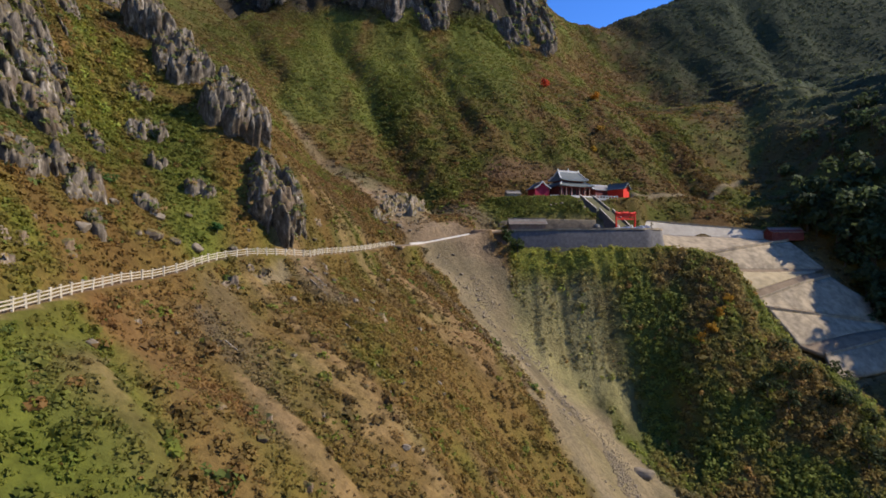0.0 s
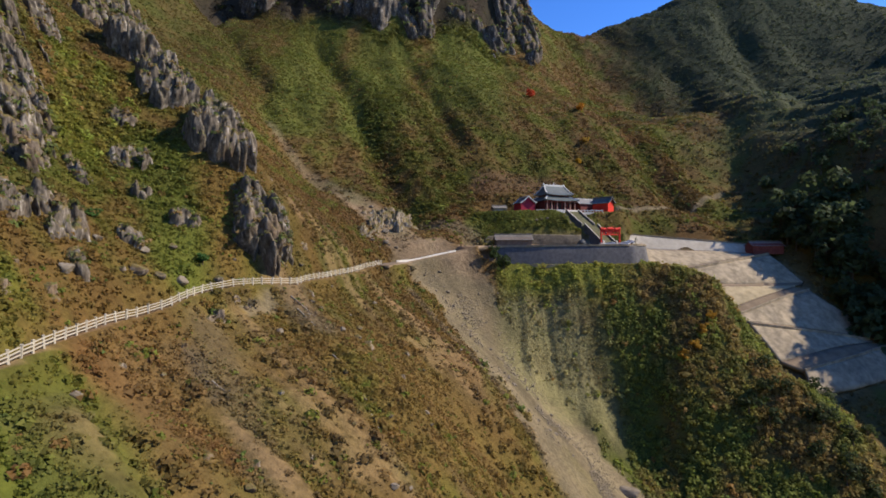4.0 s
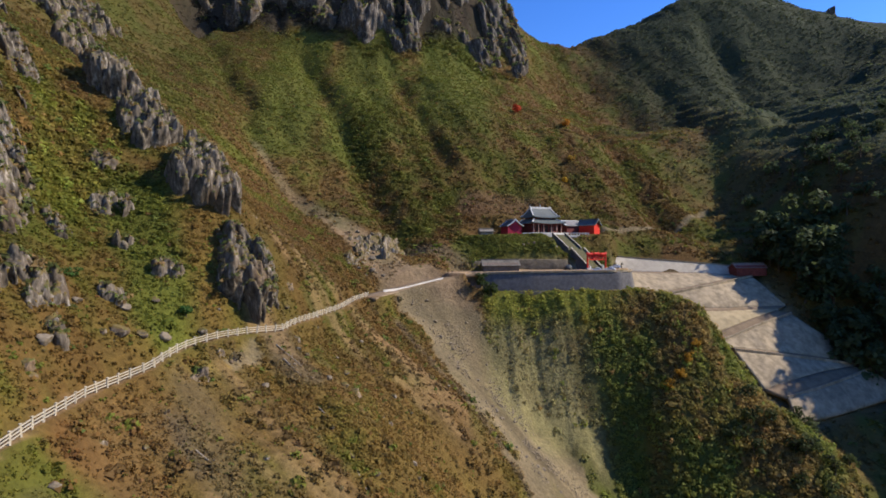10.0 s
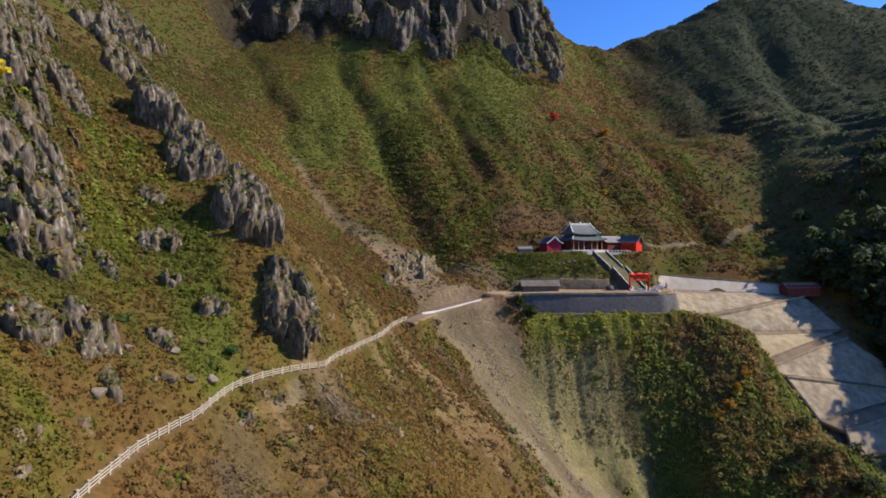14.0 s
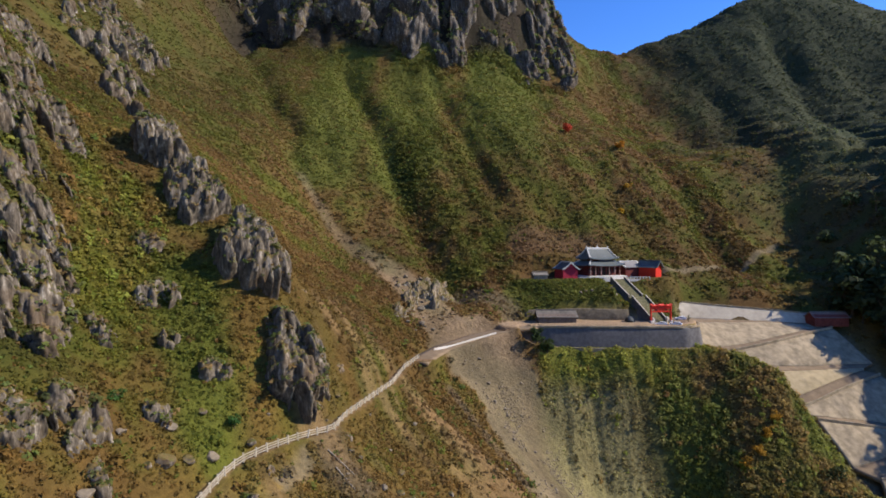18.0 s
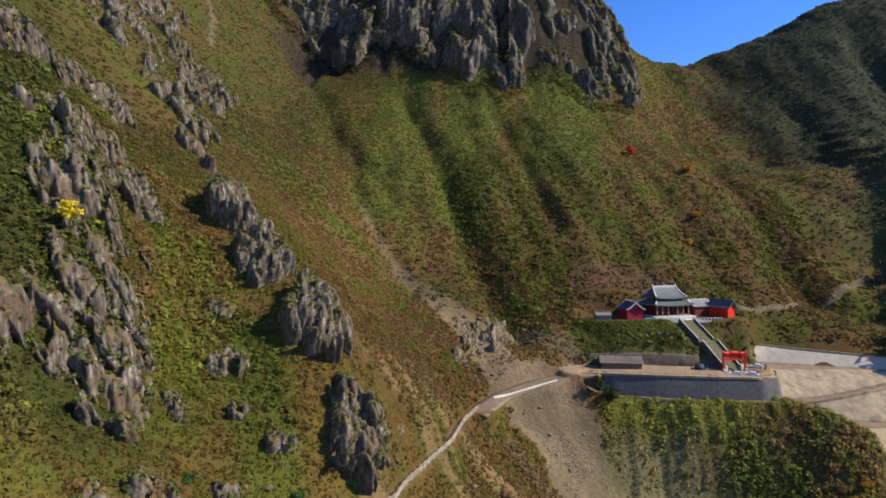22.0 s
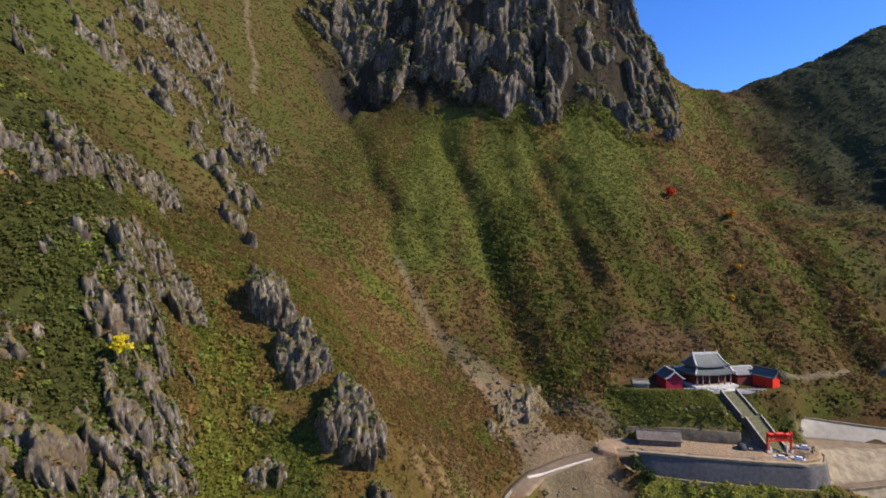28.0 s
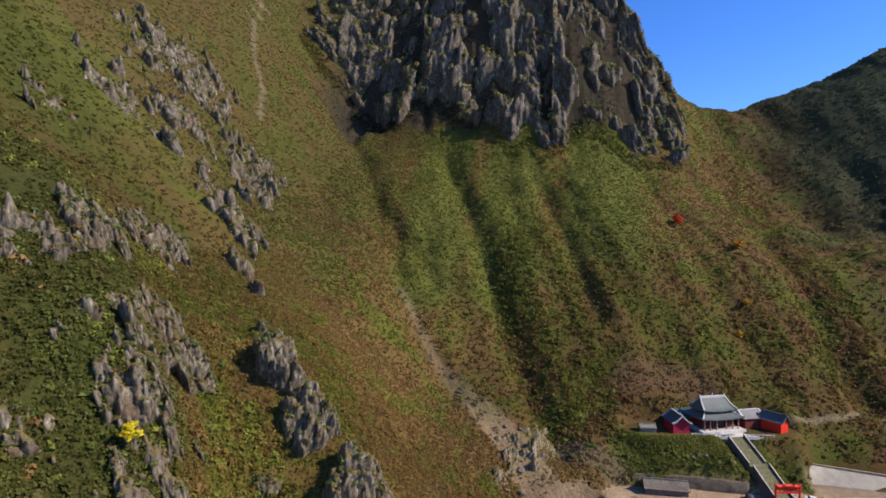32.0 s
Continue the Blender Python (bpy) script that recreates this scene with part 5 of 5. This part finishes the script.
# ---- stairway, gate ----
def stairway():
    ob = tagged(new("stairway"), "long stone stairway with pale balustrades, overgrown treads", "stairs")
    a, b = Vector((64.6, 242.6, 123.2)), Vector((74.6, 221.4, 108.0))
    land = (Vector((69.2, 233.2, 116.3)), Vector((69.9, 231.6, 116.3)))
    COPING = plain_material("worn_coping", (0.34, 0.31, 0.26), 0.9, vary=0.25, scale=1.0)
    moss = plain_material("mossy_step", (0.16, 0.15, 0.08), 0.95, vary=0.4, scale=1.2)
    f = (b - a)
    f.z = 0
    f.normalize()
    q = Vector((-f.y, f.x, 0))
    for p0, p1, n in ((a, land[0], 40), (land[1], b, 46)):
        bm = bmesh.new()
        for i in range(n):
            u0, u1 = i / n, (i + 1) / n
            c0, c1 = p0.lerp(p1, u0), p0.lerp(p1, u1)
            z = c1.z
            pts = [c0 - q * 3.2, c0 + q * 3.2, c1 + q * 3.2, c1 - q * 3.2]
            lo = [bm.verts.new((p.x, p.y, z - 2.5)) for p in pts]
            hi = [bm.verts.new((p.x, p.y, z + (p0.z - p1.z) / n)) for p in pts]
            bm.faces.new(hi)
            for k in range(4):
                bm.faces.new((lo[k], lo[(k + 1) % 4], hi[(k + 1) % 4], hi[k]))
        bmesh.ops.recalc_face_normals(bm, faces=bm.faces)
        part("flight", bm, moss, ob, "mossy overgrown flight of steps")
        for sgn in (-1, 1):
            w = q * 3.6 * sgn
            bm = bmesh.new()
            n2 = 10
            rows = []
            for i in range(n2 + 1):
                c = p0.lerp(p1, i / n2) + w
                rows.append([bm.verts.new((c + q * dx).to_tuple()[:2] + (c.z + dz,)) for dx, dz in ((-0.3, -5.5), (-0.3, 0.95), (0.3, 0.95), (0.3, -5.5))])
            for r0, r1 in zip(rows[:-1], rows[1:]):
                for k in range(3):
                    bm.faces.new((r0[k], r0[k + 1], r1[k + 1], r1[k]))
            bm.faces.new(rows[0])
            bm.faces.new(rows[-1][::-1])
            bmesh.ops.recalc_face_normals(bm, faces=bm.faces)
            side = part("side_wall", bm, GREY_STONE, ob, "grey stone side wall")
            bm = bmesh.new()
            beam(bm, p0 + w + Vector((0, 0, 1.05)), p1 + w + Vector((0, 0, 1.05)), 0.55, 0.22)
            part("coping", bm, COPING, side, "pale stone coping")
    bm = bmesh.new()
    box(bm, ((land[0] + land[1]) / 2 - Vector((0, 0, 3))), (7.4, 2.4, 3.1), math.degrees(math.atan2(q.y, q.x)))
    part("landing", bm, moss, ob)
    for sgn in (-1, 1):
        p = b + q * 3.6 * sgn
        part("newel", box(box(bmesh.new(), p - Vector((0, 0, 0.5)), (1.0, 1.0, 2.0), 25, bevel=0.06), p + Vector((0, 0, 1.5)), (0.7, 0.7, 0.5), 25, 0.5), PAVING, ob)


stairway()


def gate():
    ob = tagged(new("memorial_gate"), "red painted memorial gate with three tiled crests", "gate")
    ob.matrix_world = pose(74.4, 220.2, 107.9, 0, 0, 12)
    for x, h, r in ((-4.2, 6.9, 0.36), (4.2, 6.9, 0.36)):
        post = part("post", tube(bmesh.new(), (x, 0, 0), (x, 0, h), r, r * 0.9, 10), GATE_RED, ob)
        part("base", box(bmesh.new(), (x, 0, -0.2), (1.0, 1.5, 1.1), bevel=0.1), PAVING, post, "pale stone base")
        part("capital", box(bmesh.new(), (x, 0, h), (0.9, 0.9, 0.4), taper=0.6), GATE_RED, post)
    for z, t in ((4.3, 0.5), (5.4, 0.35), (6.4, 0.5)):
        part("beam", beam(bmesh.new(), (-4.6, 0, z), (4.6, 0, z), 0.42, t), GATE_RED, ob)
    for x in (-2.8, -1.4, 1.4, 2.8):
        part("strut", box(bmesh.new(), (x, 0, 4.3), (0.28, 0.34, 2.1)), GATE_RED, ob)
    part("panel", box(bmesh.new(), (0, 0, 4.6), (2.6, 0.2, 1.6)), plain_material("gate_panel", (0.4, 0.04, 0.02), 0.6), ob, "dark red name panel")
    for x in (-3.5, -2.1, 2.1, 3.5):
        part("panel", box(bmesh.new(), (x, 0, 5.5), (1.2, 0.14, 0.8)), GATE_RED, ob)
    for x, w, z in ((-3.0, 2.4, 6.6), (0, 3.4, 6.8), (3.0, 2.4, 6.6)):
        bm = curved_roof(w, 1.3, z, 0.45, w * 0.6, 0.15, 0.25)
        bmesh.ops.translate(bm, verts=bm.verts, vec=(x, 0, 0))
        crest = part("crest", bm, GATE_RED, ob, "red tiled crest")
        for sx in (-1, 1):
            part("finial", tube(bmesh.new(), (x + sx * w * 0.28, 0, z + 0.4), (x + sx * w * 0.28, 0, z + 1.0), 0.15, 0.04), GATE_RED, crest)


gate()


# ---- vehicles and loose things on the terrace ----
def car(m, paint, label):
    ob = tagged(new("car"), label, "car", "cars on the terrace")
    ob.matrix_world = m
    bm = bmesh.new()
    prof = [(-2.15, 0.35), (2.15, 0.35), (2.2, 0.75), (1.9, 0.95), (1.0, 1.0), (0.35, 1.45), (-1.3, 1.48), (-2.0, 1.0), (-2.2, 0.9)]
    sides = []
    for y, k in ((-0.85, 0.94), (-0.7, 1.0), (0.7, 1.0), (0.85, 0.94)):
        sides.append([bm.verts.new((x, y * (1 if z < 1.1 else 0.85), 0.35 + (z - 0.35) * k)) for x, z in prof])
    n = len(prof)
    for a, b in zip(sides[:-1], sides[1:]):
        for i in range(n):
            bm.faces.new((a[i], a[(i + 1) % n], b[(i + 1) % n], b[i]))
    bm.faces.new(sides[0][::-1])
    bm.faces.new(sides[-1])
    bmesh.ops.recalc_face_normals(bm, faces=bm.faces)
    body = part("body", bm, paint, ob)
    glass = plain_material("car_glass", (0.02, 0.025, 0.03), 0.1, vary=0.1, relief=0)
    part("windscreen", beam(bmesh.new(), (0.98, 0, 1.05), (0.42, 0, 1.4), 1.2, 0.05), glass, body)
    part("rear_window", beam(bmesh.new(), (-1.95, 0, 1.06), (-1.4, 0, 1.42), 1.15, 0.05), glass, body)
    for sy in (-1, 1):
        part("side_window", box(bmesh.new(), (-0.35, sy * 0.775, 1.05), (1.9, 0.05, 0.33), taper=0.85), glass, body)
        for x in (-1.3, 1.35):
            tyre = part("wheel", tube(bmesh.new(), (x, sy * 0.68, 0.33), (x, sy * 0.9, 0.33), 0.33, n=12), SHADE_DOOR, ob)
            part("rim", tube(bmesh.new(), (x, sy * 0.9, 0.33), (x, sy * 0.93, 0.33), 0.2, n=10), RIDGE_WHITE, tyre)


WHITE_PAINT = plain_material("white_car_paint", (0.75, 0.75, 0.74), 0.3, vary=0.05, spec=0.5, relief=0)
car(pose(72.4, 214.6, at(72.4, 214.6), 0, 0, 165), WHITE_PAINT, "white car parked near the terrace edge")
car(pose(77.8, 214.4, at(77.8, 214.4), 0, 0, 150), WHITE_PAINT, "white car parked beside another near the edge")
car(pose(83.6, 224.5, at(83.6, 224.5), 0, 0, 170), WHITE_PAINT, "white car parked behind the red gate")


def stone(name, x, y, size, seed, mat, label, z=None, squash=(1, 1, 0.75), group="", category="boulder"):
    rng = np.random.default_rng(seed)
    bm = bmesh.new()
    bmesh.ops.create_icosphere(bm, subdivisions=3, radius=1.0)
    cuts = [(Vector(rng.normal(size=3)).normalized(), rng.uniform(0.55, 0.85)) for _ in range(9)]
    for v in bm.verts:
        for nrm, d in cuts:
            e = v.co.dot(nrm) - d
            if e > 0:
                v.co -= nrm * e * 0.95
        v.co += v.co.normalized() * 0.06 * noise.noise(v.co * 3 + Vector((seed, 0, 0)))
        v.co = Vector((v.co.x * squash[0], v.co.y * squash[1], v.co.z * squash[2])) * size
    ob = part(name, bm, mat)
    ob.matrix_world = pose(x, y, (at(x, y) if z is None else z) + 0.3 * size * squash[2], rng.uniform(-15, 15), rng.uniform(-15, 15), rng.uniform(0, 360))
    return tagged(ob, label, category, group)


PALE_ROCK = plain_material("pale_boulder", (0.175, 0.143, 0.102), 0.95, vary=0.3, scale=1.0)
TARP = plain_material("grey_tarpaulin", (0.05, 0.055, 0.055), 0.6, vary=0.3, scale=1.0)
stone("covered_heap", 62.8, 221.5, 2.4, 3, TARP, "dark tarpaulin-covered heap on the terrace", squash=(1.2, 0.9, 0.75), category="heap")
stone("boulder", 58, 155.5, 2.8, 4, PALE_ROCK, "large pale boulder at the gully's edge", squash=(1.5, 0.9, 0.7))
brng = np.random.default_rng(8)
for i in range(16):
    x, y = brng.uniform(-26, -4), brng.uniform(199, 232)
    if line_distance(np.array([x]), np.array([y]), ROAD)[0][0] > 4.5:
        stone("boulder", x, y, brng.uniform(0.4, 1.3) * (1.0 if i % 5 else 1.5), 20 + i, PALE_ROCK, "broken rock fallen at the head of the landslide", group="landslide boulders")
for i in range(60):
    u = brng.random()
    x, y = 2 + 46 * u + brng.normal(0, 6), 200 - 62 * u + brng.normal(0, 5)
    stone("boulder", x, y, brng.uniform(0.25, 0.8), 90 + i, PALE_ROCK, "loose stone on the scree slope", group="scree stones")
for i, (x, y, r) in enumerate([(-54.6, 103.6, 1.3), (-50.1, 101.1, 1.2), (-48.3, 106, 1.4), (-52.5, 98, 1.7), (-56, 84, 1.4), (-44, 113, 1.1), (-58, 95, 1.0), (-52, 110, 1.0)]):
    stone("boulder", x, y, r, 160 + i, ROCK if i % 2 else PALE_ROCK, "weathered boulder above the path", group="boulders beside the path")
for i in range(34):
    x, y = brng.uniform(-44, 8), brng.uniform(55, 165)
    stone("boulder", x, y, brng.uniform(0.35, 1.0), 180 + i, ROCK if i % 3 else PALE_ROCK, "weathered stone lying in the slope grass", group="stones on the slope")


# ---- trees ----
BARK = plain_material("bark", (0.09, 0.07, 0.05), 0.95, vary=0.4, scale=3)


def tree(x, y, high, wide, rgb, seed, label, flakes=260, z=None, cone=False):
    rng = np.random.default_rng(seed)
    ob = tagged(new("tree"), label, "tree")
    ob.matrix_world = pose(x, y, (at(x, y) if z is None else z) - 0.3)
    bm = bmesh.new()
    tube(bm, (0, 0, 0), (0.1 * high * rng.normal(0, 0.4), 0, 0.6 * high), 0.03 * high + 0.05, 0.012 * high, 8)
    for i in range(6):
        a = i * 1.05 + rng.uniform(0, 0.6)
        z0 = high * rng.uniform(0.25, 0.55)
        tube(bm, (0, 0, z0), (math.cos(a) * wide * 0.5, math.sin(a) * wide * 0.5, z0 + high * 0.25), 0.012 * high, 0.004 * high, 5)
    part("trunk", bm, BARK, ob)
    lobes = np.stack([rng.normal(0, 0.36, 11) * wide, rng.normal(0, 0.36, 11) * wide, high * rng.uniform(0.3, 0.9, 11)], 1)
    size = wide * rng.uniform(0.3, 0.55, 11)
    if cone:
        lobes[:, :2] *= (1.15 - lobes[:, 2:] / high)
        size *= (1.25 - lobes[:, 2] / high)
    per = flakes // 11
    v = leafy(rng, 11, size, per, 0.85, 0.62)
    v[..., 2] -= 0.2 * size[:, None, None]
    v = v + lobes[:, None, None]
    me = mesh_from("crown", v.reshape(-1, 3), np.arange(11 * per * 3).reshape(-1, 3), LEAF)
    colour_layer(me, "cover", np.array(rgb) * rng.uniform(0.75, 1.2, (11 * per, 1)).repeat(3, 0))
    crown = new("crown", me)
    crown.parent = ob
    return ob


tree(72, 382, 7, 4.6, (0.42, 0.06, 0.025), 1, "small scarlet autumn tree on the slope", 420)
tree(101, 358, 6, 4.2, (0.45, 0.2, 0.02), 2, "orange autumn tree on the slope")
tree(84, 301, 4, 2.6, (0.5, 0.32, 0.03), 3, "yellow autumn tree on the slope")
tree(92, 316, 4, 2.6, (0.42, 0.26, 0.04), 4, "yellow autumn tree on the slope")
tree(-86.8, 102.6, 5.5, 2.2, (0.7, 0.58, 0.03), 5, "bright yellow tree at the foot of a crag", 500, z=156.6)
for i, (x, y) in enumerate([(91, 181), (86, 180.5), (94, 184), (98, 186)]):
    tree(x, y, 4.5, 2.2, (0.4, 0.23, 0.03), 10 + i, "small yellow-leaved tree among the spur bushes")
tree(25.5, 208.5, 8, 3.4, (0.04, 0.065, 0.02), 20, "dark evergreen tree below the terrace corner", 500)
tree(28.5, 206.5, 6, 3.0, (0.05, 0.075, 0.02), 21, "dark evergreen tree below the terrace corner", 500)
tree(84.8, 219.5, 3.6, 1.1, (0.06, 0.07, 0.025), 22, "small clipped conifer on the terrace", 300, cone=True)
tree(-46.8, 112, 2.8, 1.7, (0.05, 0.12, 0.03), 23, "round green bush above the path", 400)
tree(-61, 99, 2.4, 1.5, (0.06, 0.13, 0.03), 24, "round green bush on the hillside", 300)
trng = np.random.default_rng(4)
for i in range(70):
    x, y = trng.uniform(168, 262), trng.uniform(170, 300)
    if x > 172 + 0.5 * max(0.0, 245 - y) * (1 if y < 245 else 0):
        tree(x, y, trng.uniform(6, 12), trng.uniform(3, 5.5), np.array((0.075, 0.105, 0.045)) * trng.uniform(0.8, 1.5), 40 + i, "dark green tree on the shaded valley side", 240)
for i, (x, y, z) in enumerate([(166, 240, 104), (171, 234, 102), (168, 226, 97), (174, 222, 95), (170, 217, 90), (178, 214, 88), (184, 206, 82), (188, 200, 78), (178, 240, 104), (164, 248, 108)]):
    tree(x, y, trng.uniform(13, 18), trng.uniform(7, 9), np.array((0.075, 0.1, 0.043)) * trng.uniform(0.8, 1.4), 200 + i, "tall dark green tree beside the switchback road", 420)
for i in range(22):
    x, y = trng.uniform(164, 186), trng.uniform(194, 250)
    tree(x, y, trng.uniform(17, 24), trng.uniform(8, 10), np.array((0.075, 0.1, 0.043)) * trng.uniform(0.8, 1.4), 230 + i, "tall dark green tree in the shaded wood beside the road", 420)
for i in range(26):
    x, y = trng.uniform(100, 135), trng.uniform(135, 178)
    tree(x, y, trng.uniform(5, 8), trng.uniform(2.5, 4), np.array((0.045, 0.06, 0.022)) * trng.uniform(0.8, 1.5), 140 + i, "dark tree at the foot of the spur", 240)

SLIDE_ROCK = rock_material("slide_rock", (0.15, 0.122, 0.085), (0.19, 0.13, 0.075), (0.07, 0.055, 0.04))
for i, (x, y, w, run, lift) in enumerate([(-18, 223, 17, 15, 0.7), (-12, 235, 14, 12, 0.7), (-24, 212, 10, 8, 0.6)]):
    outcrop("rock_outcrop", "broken tan rock at the head of the landslide", x, y, w, run, lift, 900 + i, 4.5, 1.2, 0.35, SLIDE_ROCK, "rocks at the landslide head", patchy=0.9, upright=66.0)

TAN_ROCK = rock_material("hillside_rock", (0.13, 0.1, 0.07), (0.16, 0.105, 0.055), (0.045, 0.035, 0.026))
hrng = np.random.default_rng(61)
for i in range(70):
    if i % 5 < 3:
        u = hrng.random()
        x, y = np.interp(u, [0, 1], [-57, -37]) + hrng.normal(0, 3), np.interp(u, [0, 1], [62, 128]) + hrng.normal(0, 5)
    else:
        x, y = hrng.uniform(-44, -4), hrng.uniform(60, 150)
    if line_distance(np.array([x]), np.array([y]), PATH)[0][0] > 3.2:
        w = hrng.uniform(0.9, 3.2)
        crag("rock_outcrop", x, y, w, w * hrng.uniform(0.45, 0.9), 1000 + i, "small brown rock breaking through dry grass", 0.28, TAN_ROCK, "small rocks on the lower hillside")

for i, (x, y) in enumerate([(46, 229.5), (48, 230), (50.5, 229.6), (58, 229.4), (60, 229.8)]):
    stone("boulder", x, y, 0.8, 400 + i, PALE_ROCK, "pale rubble on the bank above the old wall", group="rubble on the bank")


def fallen_log(x, y, length, turn, seed):
    """A bleached trunk lying on the slope, with stubs of branches."""
    rng = np.random.default_rng(seed)
    ob = tagged(new("fallen_log"), "bleached fallen log on the hillside", "log", "fallen logs below the path")
    a = Vector((x, y, at(x, y) + 0.2))
    bx, by = x + length * math.cos(radians(turn)), y + length * math.sin(radians(turn))
    b = Vector((bx, by, at(bx, by) + 0.2))
    part("trunk", tube(bmesh.new(), a, b, 0.15, 0.07, 8), DEAD_WOOD, ob)
    for k in (0.4, 0.6, 0.75):
        p = a.lerp(b, k)
        part("branch", tube(bmesh.new(), p, p + Vector((rng.uniform(-0.7, 0.7), rng.uniform(-0.7, 0.7), rng.uniform(0.3, 0.8))), 0.07, 0.02, 5), DEAD_WOOD, ob)


DEAD_WOOD = plain_material("bleached_wood", (0.24, 0.205, 0.16), 0.9, vary=0.3, scale=2)
for i, (x, y, length, turn) in enumerate(((-31, 120.5, 6, -16), (-29, 118.5, 5, -30), (-12, 100, 6, -60), (-20, 110, 4, -35), (-35, 87, 4, -20))):
    fallen_log(x, y, length, turn, 600 + i)


def mast(x, y, high):
    ob = tagged(new("radio_mast"), "thin pale radio mast on the distant summit", "mast", "masts on the summit")
    ob.matrix_world = pose(x, y, at(x, y) - 0.5)
    part("pole", tube(bmesh.new(), (0, 0, 0), (0, 0, high), 0.35, 0.2, 6), RIDGE_WHITE, ob)
    part("crossbar", beam(bmesh.new(), (-1.2, 0, high * 0.8), (1.2, 0, high * 0.8), 0.2), RIDGE_WHITE, ob)


for x, y, high in ((318, 549, 9), (330, 548, 11), (343, 546, 9), (362, 541, 8)):
    mast(x, y, high)
crag("rock_outcrop", 424, 527, 10, 15, 950, "dark rock knob on the distant ridge", 1.0, DARK_ROCK, facing=-100)
